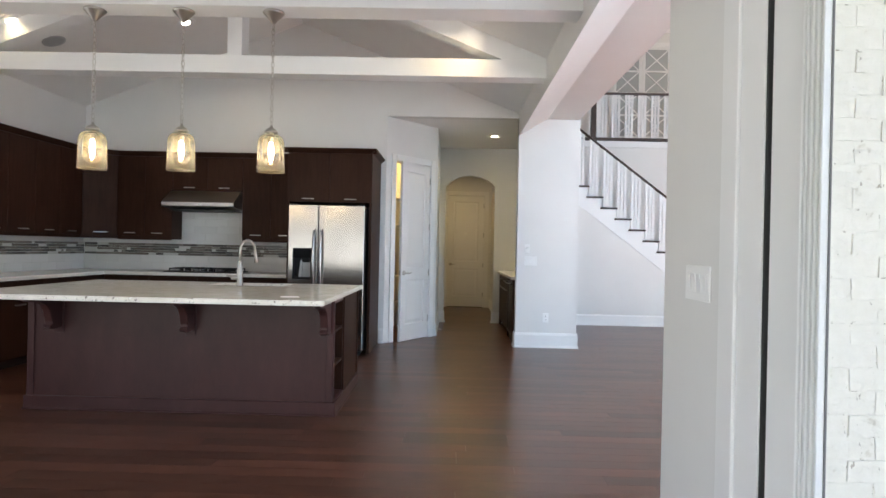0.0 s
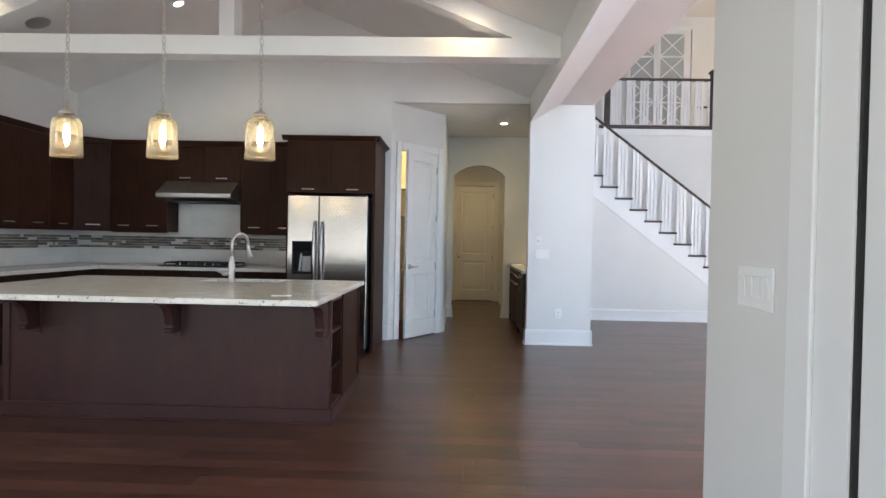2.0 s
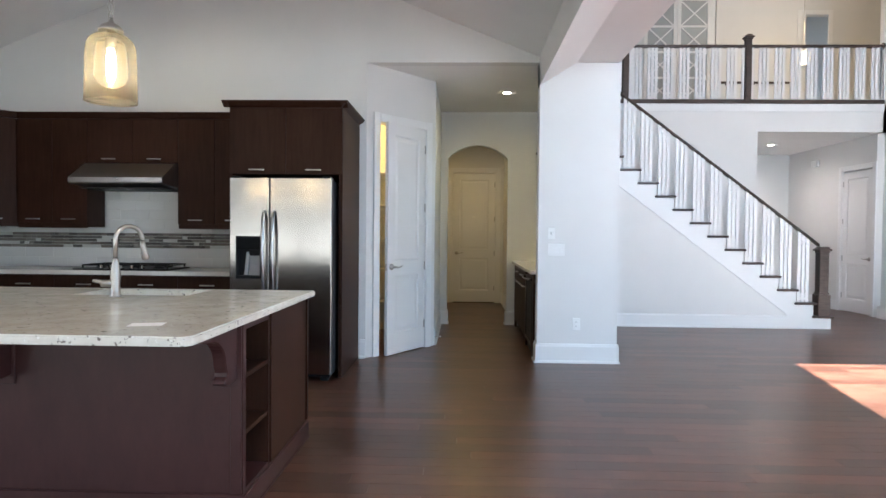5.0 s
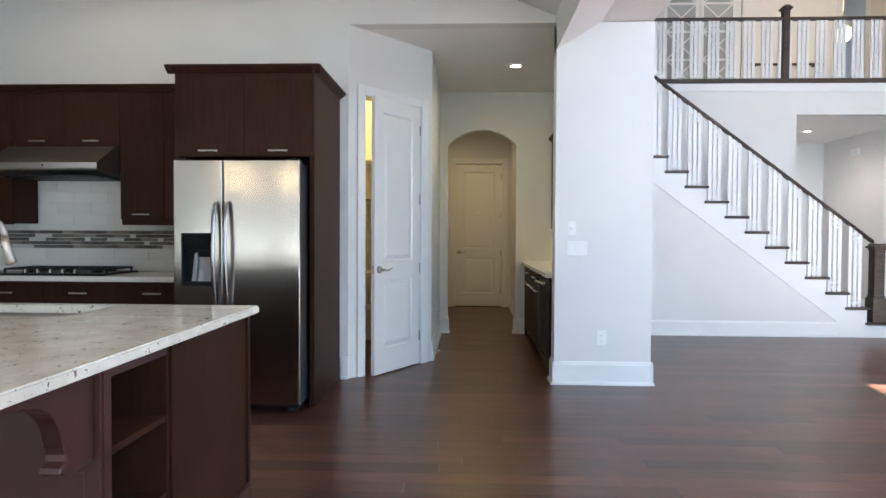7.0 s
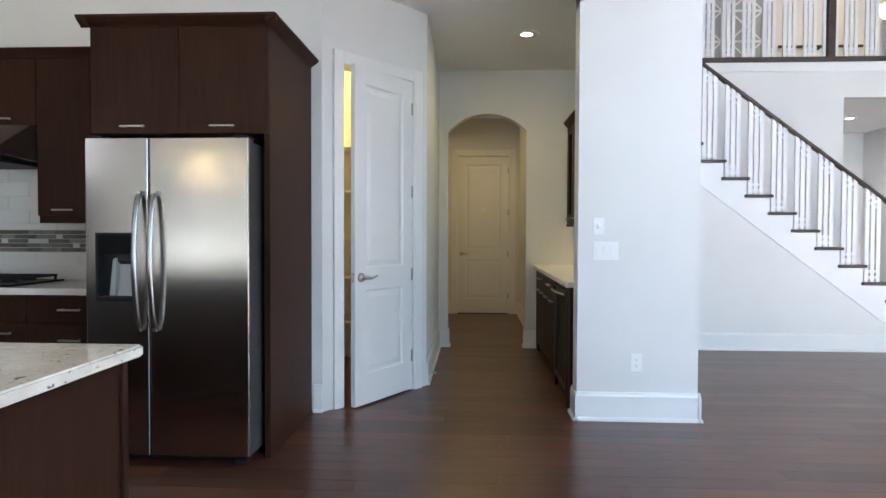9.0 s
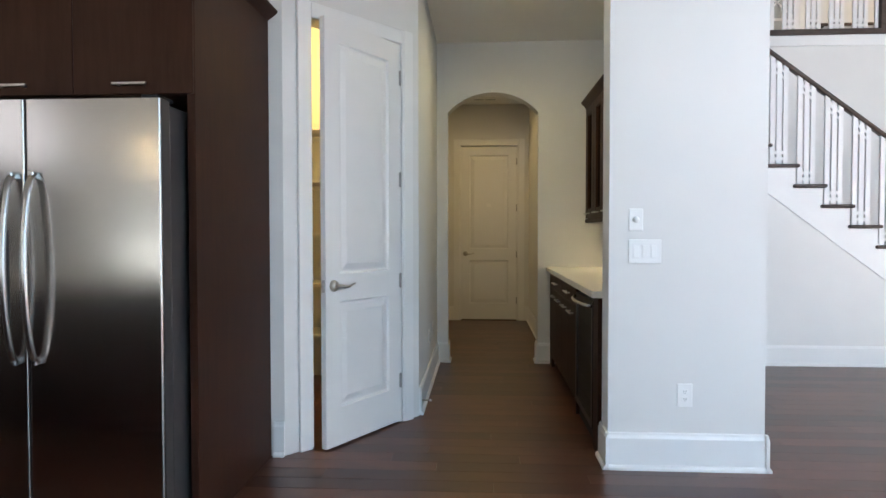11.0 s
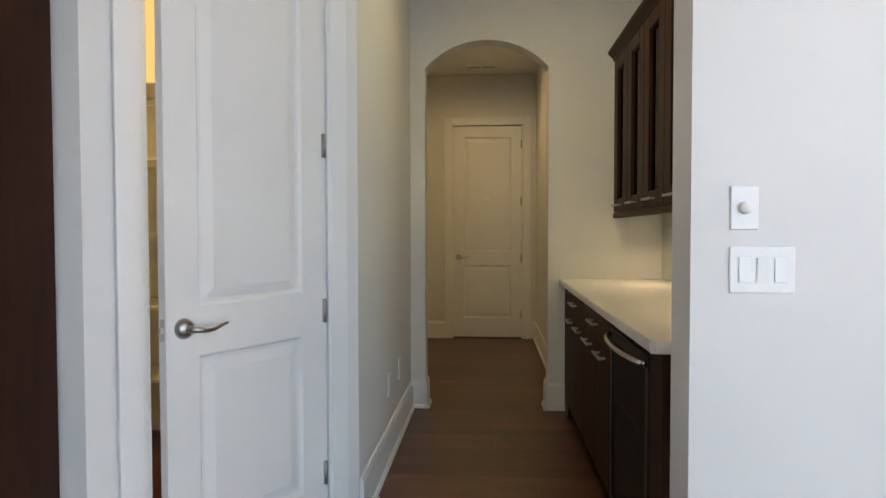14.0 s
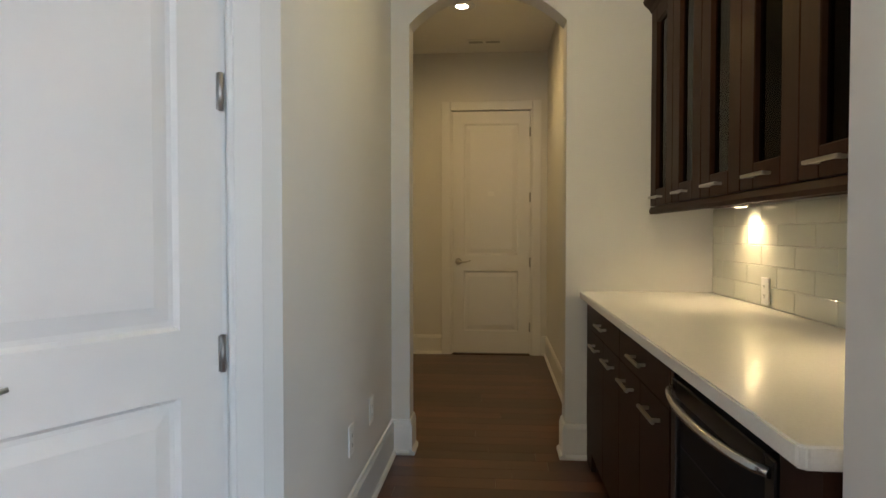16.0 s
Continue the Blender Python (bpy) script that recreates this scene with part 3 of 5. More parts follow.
def panel_door(name, m, w, h, label, handle_at, lever_dir, hinge_x, hinges=4):
    """m takes the leaf (x along its width, front face at y=0 facing -y) to its place."""
    t = thing(name, *m.translation, label, "door", kind="structure")
    bm = door_leaf(w, h)
    bm.transform(m)
    leaf = part("leaf", bm, "door", t)
    bm = bmesh.new()
    bm2 = turned([(0.002, 0.026), (0.020, 0.024), (0.030, 0.015), (0.034, 0.005), (0.034, 0.0)], 24, Matrix.Translation((handle_at, 0, 0.925)) @ Matrix.Rotation(math.pi / 2, 4, 'X'))
    bm2.transform(m)
    hd = part("handle", bm2, "nickel", t, "satin nickel lever handle")
    bm.free()
    bm = bmesh.new()
    L = lever_dir
    tube(bm, [(handle_at, -0.02, 0.925), (handle_at, -0.045, 0.925), (handle_at + 0.012 * L, -0.055, 0.925), (handle_at + 0.04 * L, -0.056, 0.919), (handle_at + 0.075 * L, -0.055, 0.92), (handle_at + 0.10 * L, -0.054, 0.929), (handle_at + 0.125 * L, -0.053, 0.934)], [0.011, 0.011, 0.011, 0.009, 0.007, 0.006, 0.005], 10)
    bm.transform(m)
    part("lever", bm, "nickel", hd)
    for i in range(hinges):
        z = 0.267 + i * 0.6515
        bm = turned([(0.0065, z - 0.047), (0.0065, z + 0.047)], 10, Matrix.Translation((hinge_x, -0.004, 0)))
        box(bm, hinge_x - 0.010, hinge_x + 0.012, -0.0022, 0.0, z - 0.045, z + 0.045)
        bm.transform(m)
        part("hinge", bm, "hinge", t, "satin nickel hinge")
    return t


door_casing("pantry_door_casing", ANG, S0, S1, DOORH, 0.12, "white painted casing round the pantry doorway")
hx, hy = -0.180, 8.256
fx, fy = -0.5253, 7.677
dv = Vector((hx - fx, hy - fy, 0))
dw = 0.674
dv.normalize()
LEAF = Matrix(((dv.x, -dv.y, 0, hx - dv.x * dw), (dv.y, dv.x, 0, hy - dv.y * dw), (0, 0, 1, 0.012), (0, 0, 0, 1)))
pd = panel_door("door_1", LEAF, dw, 2.435, "white two-panel pantry door standing slightly open", 0.062, 1, dw - 0.002)
bm = bmesh.new()
box(bm, -0.0015, 0.0, 0.008, 0.030, 0.89, 0.96)
box(bm, -0.010, -0.0014, 0.012, 0.026, 0.915, 0.935)
bm.transform(LEAF)
part("latch_plate", bm, "nickel", pd, "satin nickel latch plate")

stand(-0.17, 0)
FAR = Matrix.Translation((0.0, 13.03, 0.0))
door_casing("far_door_casing", FAR, 0.218, 1.027, DOORH, 0.12, "white painted casing round the far door")
fd = panel_door("door_2", Matrix.Translation((0.235, 13.034, 0.016)), 0.775, 2.43, "closed cream-white two-panel door at the hallway end", 0.06, 1, 0.777)
part("peephole_plate", slab((0.59, 0.655, 13.028, 13.034, 1.60, 1.645)), "plastic", fd, "small pale square plate")
setting("threshold", slab((0.235, 1.01, 13.00, 13.15, 0.0, 0.012)), "rail", "dark wooden threshold under the far door", "threshold")
# near-black board gives the door gaps their darkness by colour
setting("door_backing", slab((0.1, 1.2, 13.16, 13.2, -0.014, 2.6)), "slot", "near-black board in place of the unlit space behind the closed door", "backing")

stand(-0.113, 0.1)
LOB = Matrix(((0, 1, 0, 7.10), (-1, 0, 0, 12.45), (0, 0, 1, 0), (0, 0, 0, 1)))
door_casing("lobby_door_casing", LOB, 0.0, 0.83, DOORH, 0.15, "white painted casing round the lobby door")
panel_door("door_3", LOB @ Matrix.Translation((0.016, 0.006, 0.014)), 0.797, 2.43, "closed white two-panel lobby door", 0.74, -1, 0.0)
stand(0, 0)
# unseen wall, added to keep the bright low sky out of the steel reflections
setting("backdrop", slab((-95, 95, -64, -62, -0.2, 10)), "backdrop_dark", "unseen dark green wall added beyond the lawn to block the low sky", "trees")
# out-of-view slab on posts, added to block sun and sky over the patio
setting("unseen_patio_roof", slab((-7, 1.80, -7.5, 0.90, 2.75, 2.9), (-6.9, -6.75, -7.4, -7.25, -0.2, 2.75), (1.6, 1.75, -7.4, -7.25, -0.2, 2.75)), "concrete", "unseen grey patio roof added to keep sun and sky off the door", "porch")

# ---- kitchen ----
YB = 7.65                      # the fittings are drawn with the back wall at 7.65
stand(0.015, -0.065)


def bar_pull(bm, x, y, z, n=0.14, axis='x', out=-1, r=0.0055):
    """A square-ish bar pull on two posts, standing out from a front."""
    if axis == 'x':
        box(bm, x - n / 2, x + n / 2, y + out * 0.034, y + out * 0.022, z - r, z + r, 0.002)
        for dx in (-n * 0.36, n * 0.36):
            box(bm, x + dx - 0.005, x + dx + 0.005, y + out * 0.024, y, z - 0.005, z + 0.005)
    else:
        box(bm, x + out * 0.034, x + out * 0.022, y - n / 2, y + n / 2, z - r, z + r, 0.002)
        for dy in (-n * 0.36, n * 0.36):
            box(bm, x + out * 0.024, x, y + dy - 0.005, y + dy + 0.005, z - 0.005, z + 0.005)
    return bm


def front(parent, name, x0, x1, yf, z0, z1, pull=None, mat="cab", t=0.02):
    """A slab front facing -y, with its pull at (x, z)."""
    d = part(name, box(bmesh.new(), x0 + 0.0015, x1 - 0.0015, yf, yf + t, z0 + 0.0015, z1 - 0.0015, 0.002), mat, parent)
    if pull:
        part("pull", bar_pull(bmesh.new(), pull[0], yf, pull[1]), "nickel", d, "satin nickel bar pull")
    return d


def upper(x0, x1, z0, z1, doors, yf=7.345, crown=0.02, label="dark espresso wall cabinet with slab doors", rail=True):
    t = thing("wall_cabinet", (x0 + x1) / 2, YB, z0, label, "cabinet", "kitchen wall cabinets")
    part("body", slab((x0 + 0.001, x1 - 0.001, yf + 0.021, YB - 0.001, z0, z1)), "cab", t)
    w = (x1 - x0) / doors
    for i in range(doors):
        a = x0 + i * w
        front(t, "door", a, a + w, yf, z0 + (0.035 if rail else 0.0), z1, (a + w / 2, z0 + 0.075 if rail else z0 + 0.04))
    if rail:
        part("light_rail", slab((x0 + 0.012, x1 - 0.002, yf + 0.004, yf + 0.0205, z0 - 0.012, z0 + 0.033)), "cab", t)
    bm = bmesh.new()
    prism(bm, [(yf + 0.03, z1), (yf - 0.004, z1), (yf - 0.012, z1 + 0.02), (yf - 0.035, z1 + 0.05), (yf - 0.035, z1 + 0.062), (yf + 0.03, z1 + 0.062)], 'x', x0, x1)
    part("crown", bm, "cab", t)
    return t


upper(-2.57, -1.834, 1.325, 2.39, 2)
upper(-3.475, -2.572, 1.955, 2.39, 2, rail=False, label="short dark espresso cabinet over the range hood")
upper(-4.19, -3.477, 1.325, 2.39, 2)

# diagonal corner cabinet
t = thing("corner_cabinet", -4.6, 7.5, 1.325, "dark espresso diagonal corner wall cabinet", "cabinet", "kitchen wall cabinets")
pa, pb = Vector((-4.192, 7.345)), Vector((-4.475, 7.055))
bm = bmesh.new()
prism(bm, [(XL + 0.001, YB - 0.001), (pa.x, YB - 0.001), (pa.x, pa.y + 0.02), (pb.x - 0.02, pb.y), (XL + 0.001, pb.y)], 'z', 1.325, 2.39)
part("body", bm, "cab", t)
DG = Matrix(((C45, -C45, 0, pb.x), (C45, C45, 0, pb.y), (0, 0, 1, 0), (0, 0, 0, 1)))
dl = (pa - pb).length
bm = bmesh.new()
tbox(bm, DG, 0.004, dl - 0.006, -0.006, 0.014, 1.36, 2.388, 0.002)
dd = part("door", bm, "cab", t)
bm = bmesh.new()
bar_pull(bm, dl / 2, -0.006, 1.40, 0.16)
bm.transform(DG)
part("pull", bm, "nickel", dd, "satin nickel bar pull")
bm = bmesh.new()
tbox(bm, DG, 0.0, dl, -0.04, 0.02, 2.39, 2.452, 0.004)
part("crown", bm, "cab", t)

# wall cabinets along the side wall
for i in range(3):
    y1 = 7.052 - i * 0.86
    y0 = y1 - 0.858
    t = thing("wall_cabinet", XL, (y0 + y1) / 2, 1.325, "dark espresso wall cabinet with slab doors on the side wall", "cabinet", "kitchen wall cabinets")
    part("body", slab((XL + 0.001, -4.497, y0, y1, 1.325, 2.39)), "cab", t)
    for k in range(2):
        a = y0 + k * 0.429
        d = part("door", box(bmesh.new(), -4.496, -4.475, a + 0.0015, a + 0.4275, 1.36, 2.388, 0.002), "cab", t)
        part("pull", bar_pull(bmesh.new(), -4.475, a + 0.2145, 1.40, 0.14, 'y', 1), "nickel", d, "satin nickel bar pull")
    bm = bmesh.new()
    prism(bm, [(-4.50, 2.39), (-4.471, 2.39), (-4.463, 2.41), (-4.44, 2.44), (-4.44, 2.452), (-4.50, 2.452)], 'y', y0, y1)
    part("crown", bm, "cab", t)

# fridge surround
stand(0.024, -0.065)
t = thing("fridge_cabinet", -1.335, YB, 0, "tall dark espresso cabinet surround over the fridge", "cabinet")
part("side_panel", box(bmesh.new(), -0.868, -0.835, 6.77, YB - 0.002, 0, 2.385, 0.002), "cab", t)
part("side_panel", box(bmesh.new(), -1.84, -1.812, 6.77, YB - 0.002, 0, 2.385, 0.002), "cab", t)
part("body", slab((-1.811, -0.869, 6.78, YB - 0.002, 1.80, 2.385)), "cab", t)
for a, c in ((-1.84, -1.338), (-1.338, -0.836)):
    front(t, "door", a, c, 6.755, 1.80, 2.385, ((a + c) / 2, 1.838))
bm = bmesh.new()
prof = [(0.0, 2.385), (0.006, 2.394), (0.026, 2.406), (0.052, 2.427), (0.056, 2.440), (0.0, 2.440)]
prism(bm, [(6.755 - o, z) for o, z in prof], 'x', -1.84 - 0.05, -0.835 + 0.05)
prism(bm, [(-0.837 + o, z) for o, z in prof], 'y', 6.755 - 0.05, YB - 0.002)
prism(bm, [(-1.838 - o, z) for o, z in prof], 'y', 6.755 - 0.05, 7.30)
box(bm, -1.84, -0.835, 6.755, YB - 0.002, 2.386, 2.436)
part("crown", bm, "cab", t)

# fridge
fr = thing("refrigerator", -1.345, 6.95, 0, "stainless steel side-by-side refrigerator with an ice dispenser", "refrigerator")
FX0, FX1, FS, FY, FZ = -1.782, -0.894, -1.432, 6.603, 1.752
part("case", box(bmesh.new(), FX0 + 0.008, FX1 - 0.008, 6.69, 7.42, 0.05, FZ - 0.012, 0.004), "casing", fr, "dark grey side panels")
part("toe_grille", slab((FX0 + 0.02, FX1 - 0.02, 6.672, 6.689, 0.03, 0.062)), "blackmatte", fr)
for x in (FX0 + 0.07, FX1 - 0.07):
    part("foot", box(bmesh.new(), x - 0.035, x + 0.035, 6.655, 6.70, 0, 0.029, 0.006), "grate", fr)
DX0, DX1, DZ0, DZ1 = -1.725, -1.503, 0.885, 1.252


def fridge_door(x0, x1, hole=None):
    bm = bmesh.new()
    prof = []
    n, r = 6, 0.009
    for i in range(n + 1):
        a = math.pi / 2 * i / n
        prof.append((x0 + r - r * math.sin(math.pi / 2 - a), FY + r - r * math.sin(a)))
    for i in range(n + 1):
        a = math.pi / 2 * i / n
        prof.append((x1 - r + r * math.sin(a), FY + r - r * math.cos(a)))
    prof += [(x1, 6.672), (x0, 6.672)]
    if not hole:
        prism(bm, prof, 'z', 0.065, FZ)
    else:
        hx0, hx1, hz0, hz1 = hole
        prism(bm, prof, 'z', 0.065, hz0)
        prism(bm, prof, 'z', hz1, FZ)
        prism(bm, [(x0, 6.672), (x0, FY + r)] + prof[1:n + 1] + [(hx0, FY), (hx0, 6.672)], 'z', hz0, hz1)
        prism(bm, [(hx1, 6.672), (hx1, FY)] + prof[n + 1:2 * n + 2] + [(x1, 6.672)], 'z', hz0, hz1)
    return bm


ld = part("freezer_door", fridge_door(FX0, FS - 0.003, (DX0, DX1, DZ0, DZ1)), "steel", fr)
part("gasket", slab((FS - 0.0026, FS + 0.0026, FY + 0.006, 6.671, 0.066, FZ - 0.001)), "seal", fr, "black door gasket")
rd = part("fridge_door", fridge_door(FS + 0.003, FX1), "steel", fr)
part("door_edge", slab((FX1 + 0.0003, FX1 + 0.0022, FY + 0.010, 6.671, 0.066, FZ - 0.002)), "casing", rd, "dark grey door edge")
for x in (FX0 + 0.05, FX1 - 0.05):
    part("hinge_cover", box(bmesh.new(), x - 0.035, x + 0.035, 6.62, 6.74, FZ + 0.001, FZ + 0.018, 0.004), "blackmatte", fr)
# dispenser
bm = bmesh.new()
for bx in ((DX0, DX0 + 0.012), (DX1 - 0.012, DX1)):
    box(bm, *bx, FY - 0.004, 6.671, DZ0, DZ1, 0.003)
box(bm, DX0 + 0.012, DX1 - 0.012, FY - 0.004, 6.671, DZ0, DZ0 + 0.02, 0.002)
box(bm, DX0 + 0.012, DX1 - 0.012, FY - 0.004, 6.671, DZ1 - 0.012, DZ1, 0.002)
box(bm, DX0 + 0.012, DX1 - 0.012, 6.66, 6.671, DZ0 + 0.02, DZ1 - 0.012)
dp = part("dispenser", bm, "blackmatte", ld, "black ice and water dispenser recess")
part("dispenser_panel", slab((DX0 + 0.013, DX1 - 0.013, FY - 0.002, FY + 0.012, DZ1 - 0.115, DZ1 - 0.013)), "black", ld, "glossy black control panel")
bm = bmesh.new()
prism(bm, [(FY + 0.028, DZ1 - 0.117), (FY + 0.028, DZ1 - 0.15), (FY + 0.045, DZ1 - 0.17), (6.659, DZ1 - 0.17), (6.659, DZ1 - 0.117)], 'x', -1.62, -1.54)
part("spout", bm, "blackmatte", ld)
bm = bmesh.new()
prism(bm, [(6.659, DZ1 - 0.160), (6.648, DZ1 - 0.160), (6.640, DZ0 + 0.115), (6.616, DZ0 + 0.030), (6.659, DZ0 + 0.030)], 'x', -1.615, DX1 - 0.013)
part("paddle", bm, "chute", ld, "pale grey dispenser chute")
bm = bmesh.new()
prism(bm, [(-1.635, DZ1 - 0.145), (-1.622, DZ1 - 0.135), (-1.617, DZ1 - 0.165), (-1.628, DZ0 + 0.032), (-1.655, DZ0 + 0.032)], 'y', 6.612, 6.6585)
part("chute_fin", bm, "chute", ld, "pale grey dispenser fin")
part("drip_tray", slab((DX0 + 0.014, DX1 - 0.014, FY - 0.001, 6.659, DZ0 + 0.021, DZ0 + 0.026)), "grate", ld)
for x, dpar, sg in ((FS - 0.042, ld, -1), (FS + 0.042, rd, 1)):
    bm = bmesh.new()
    pts = []
    for i in range(21):
        u = i / 20
        pts.append((x, FY - 0.012 - 0.062 * math.sin(math.pi * u) ** 0.55, 0.735 + 0.735 * u))
    tube(bm, pts, 0.0110, 12)
    bmesh.ops.scale(bm, vec=(1.35, 1, 1), space=Matrix.Translation((-x, 0, 0)), verts=bm.verts[:])
    h = part("handle", bm, "handle", dpar, "bowed stainless handle")
    for z in (0.745, 1.46):
        part("handle_mount", box(bmesh.new(), x - 0.011, x + 0.011, FY - 0.03, FY + 0.002, z - 0.014, z + 0.014, 0.003), "handle", h)

# range hood
stand(0.015, -0.065)
hd = thing("range_hood", -3.0, YB, 1.69, "stainless steel under-cabinet range hood", "range hood")
bm = bmesh.new()
hp = [(7.345, 1.953), (7.30, 1.948), (7.035, 1.788), (7.035, 1.745), (7.05, 1.732), (YB - 0.002, 1.70), (YB - 0.002, 1.953)]
prism(bm, hp, 'x', -3.472, -2.576)
part("canopy", bm, "hoodsteel", hd)
part("filter", slab((-3.41, -2.64, 7.12, 7.58, 1.690, 1.699)), "grate", hd, "dark grease filter")
for x in (-3.0,):
    bm = turned([(0.009, 0), (0.009, 0.003), (0.007, 0.004)], 12, Matrix.Translation((x, 7.034, 1.767)) @ Matrix.Rotation(math.pi / 2, 4, 'X'))
    part("badge", bm, "chrome", hd)

# base cabinets along the back wall
for x0, x1, kinds in ((-2.42, -1.843, "drawers"), (-3.0, -2.422, "doors"), (-3.60, -3.002, "doors"), (-4.16, -3.602, "drawers")):
    t = thing("base_cabinet", (x0 + x1) / 2, YB, 0, "dark espresso base cabinet with slab fronts", "cabinet", "kitchen base cabinets")
    part("body", slab((x0 + 0.001, x1 - 0.001, 7.045, YB - 0.002, 0.09, 0.873)), "cab", t)
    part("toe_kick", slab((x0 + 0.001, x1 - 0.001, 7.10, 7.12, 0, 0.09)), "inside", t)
    w = x1 - x0
    front(t, "drawer", x0, x1, 7.022, 0.70, 0.865, ((x0 + x1) / 2, 0.785))
    if kinds == "drawers":
        front(t, "drawer", x0, x1, 7.022, 0.40, 0.698, ((x0 + x1) / 2, 0.60))
        front(t, "drawer", x0, x1, 7.022, 0.10, 0.398, ((x0 + x1) / 2, 0.30))
    else:
        for a in (x0, x0 + w / 2):
            front(t, "door", a, a + w / 2, 7.022, 0.10, 0.698, (a + w / 4, 0.64))
for i in range(4):
    y1 = 7.02 - i * 0.6
    t = thing("base_cabinet", XL, y1 - 0.3, 0, "dark espresso base cabinet along the side wall", "cabinet", "kitchen base cabinets")
    part("body", slab((XL + 0.001, -4.19, y1 - 0.599, y1, 0.09, 0.873)), "cab", t)
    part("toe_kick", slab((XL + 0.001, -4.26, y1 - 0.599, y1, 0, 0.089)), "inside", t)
    for z0, z1 in ((0.70, 0.865), (0.10, 0.698)):
        d = part("drawer" if z0 > 0.5 else "door", box(bmesh.new(), -4.189, -4.168, y1 - 0.598, y1 - 0.001, z0, z1, 0.002), "cab", t)
        part("pull", bar_pull(bmesh.new(), -4.168, y1 - 0.3, z1 - 0.07, 0.14, 'y', 1), "nickel", d, "satin nickel bar pull")
t = thing("base_cabinet", XL, YB, 0, "dark espresso corner base cabinet", "cabinet", "kitchen base cabinets")
part("body", slab((XL + 0.001, -4.162, 7.021, YB - 0.002, 0.09, 0.873)), "cab", t)
bm = bmesh.new()
prism(bm, [(XL + 0.001, YB - 0.001), (-1.843, YB + 0.017), (-1.843, 6.99), (-4.14, 6.99), (-4.14, 4.62), (XL + 0.001, 4.62)], 'z', 0.875, 0.915)
bmesh.ops.bevel(bm, geom=[e for e in bm.edges], offset=0.004, segments=2, affect='EDGES')
ct = tagged(part("countertop", bm, "whitetop"), "white quartz countertop on the dark base cabinets", "countertop")

# cooktop
ck = thing("gas_cooktop", -3.0, 7.3, 0.916, "black gas cooktop with cast-iron grates set into the countertop", "cooktop")
part("pan", box(bmesh.new(), -3.45, -2.55, 7.06, 7.58, 0.916, 0.928, 0.004), "black", ck)
for i in range(3):
    x0 = -3.42 + i * 0.285
    bm = bmesh.new()
    for xx in (x0, x0 + 0.257):
        box(bm, xx, xx + 0.013, 7.16, 7.55, 0.951, 0.965, 0.002)
    for yy in (7.16, 7.345, 7.537):
        box(bm, x0 + 0.013, x0 + 0.257, yy, yy + 0.013, 0.951, 0.965)
    for xx, yy in ((x0 + 0.001, 7.161), (x0 + 0.257, 7.161), (x0 + 0.001, 7.53), (x0 + 0.257, 7.53)):
        box(bm, xx, xx + 0.012, yy, yy + 0.012, 0.928, 0.951)
    part("grate", bm, "grate", ck)
for x, y in ((-3.29, 7.27), (-3.29, 7.46), (-3.0, 7.36), (-2.72, 7.27), (-2.72, 7.46)):
    part("burner", turned([(0.045, 0.928), (0.045, 0.938), (0.034, 0.940), (0.034, 0.948)], 18, Matrix.Translation((x, y, 0))), "grate", ck)
for i in range(5):
    x = -3.20 + i * 0.10
    part("knob", turned([(0.021, 0.928), (0.020, 0.936), (0.016, 0.938), (0.015, 0.958), (0.012, 0.962)], 16, Matrix.Translation((x, 7.105, 0))), "chrome", ck, "polished metal knob")

# ---- island ----
stand(0.07, -0.065)
IX0, IX1, IY0, IY1 = -3.115, -0.788, 4.045, 5.17
il = thing("kitchen_island", (IX0 + IX1) / 2, (IY0 + IY1) / 2, 0, "reddish espresso kitchen island with an open end shelf", "island")
bm = bmesh.new()
box(bm, IX0, IX1 - 0.27, IY0, IY1, 0.0, 0.8835)
part("end_panel", box(bmesh.new(), IX1 - 0.269, IX1, 4.405, IY1, 0.0, 0.8835, 0.002), "cab", il, "dark brown end panel")
box(bm, IX1 - 0.27, IX1, IY0, IY0 + 0.035, 0.0, 0.8835)
box(bm, IX1 - 0.27, IX1, IY0 + 0.035, 4.405, 0.0, 0.12)
box(bm, IX1 - 0.27, IX1, IY0 + 0.035, 4.405, 0.845, 0.8835)
part("body", bm, "island", il)
for z in (0.37, 0.63):
    part("shelf", box(bmesh.new(), IX1 - 0.268, IX1 - 0.004, IY0 + 0.037, 4.403, z - 0.011, z + 0.011, 0.002), "cab", il)
# thin near-black sheet that paints the shade at the back of the shelf
part("shelf_shade_sheet", slab((IX1 - 0.269, IX1 - 0.266, IY0 + 0.036, 4.404, 0.121, 0.844)), "inside", il)
for y0, y1 in ((4.415, 4.44), (IY1 - 0.03, IY1 - 0.002)):
    part("stile", box(bmesh.new(), IX1 + 0.0008, IX1 + 0.012, y0, y1, 0.115, 0.8815, 0.002), "cab", il)
for bx in ((IX0 - 0.016, IX1 + 0.016, IY0 - 0.016, IY0 - 0.0005), (IX1 + 0.0005, IX1 + 0.016, IY0 - 0.0004, IY1), (IX0 - 0.016, IX0 - 0.0005, IY0 - 0.0004, IY1)):
    bm = bmesh.new()
    box(bm, *bx, 0.0, 0.105, 0.004)
    part("base_moulding", bm, "island", il)
for bx in ((IX0 - 0.024, IX1 + 0.024, IY0 - 0.024, IY0 - 0.0165), (IX1 + 0.0165, IX1 + 0.024, IY0 - 0.0164, IY1)):
    part("shoe_moulding", box(bmesh.new(), *bx, 0.0, 0.016, 0.003), "island", il)
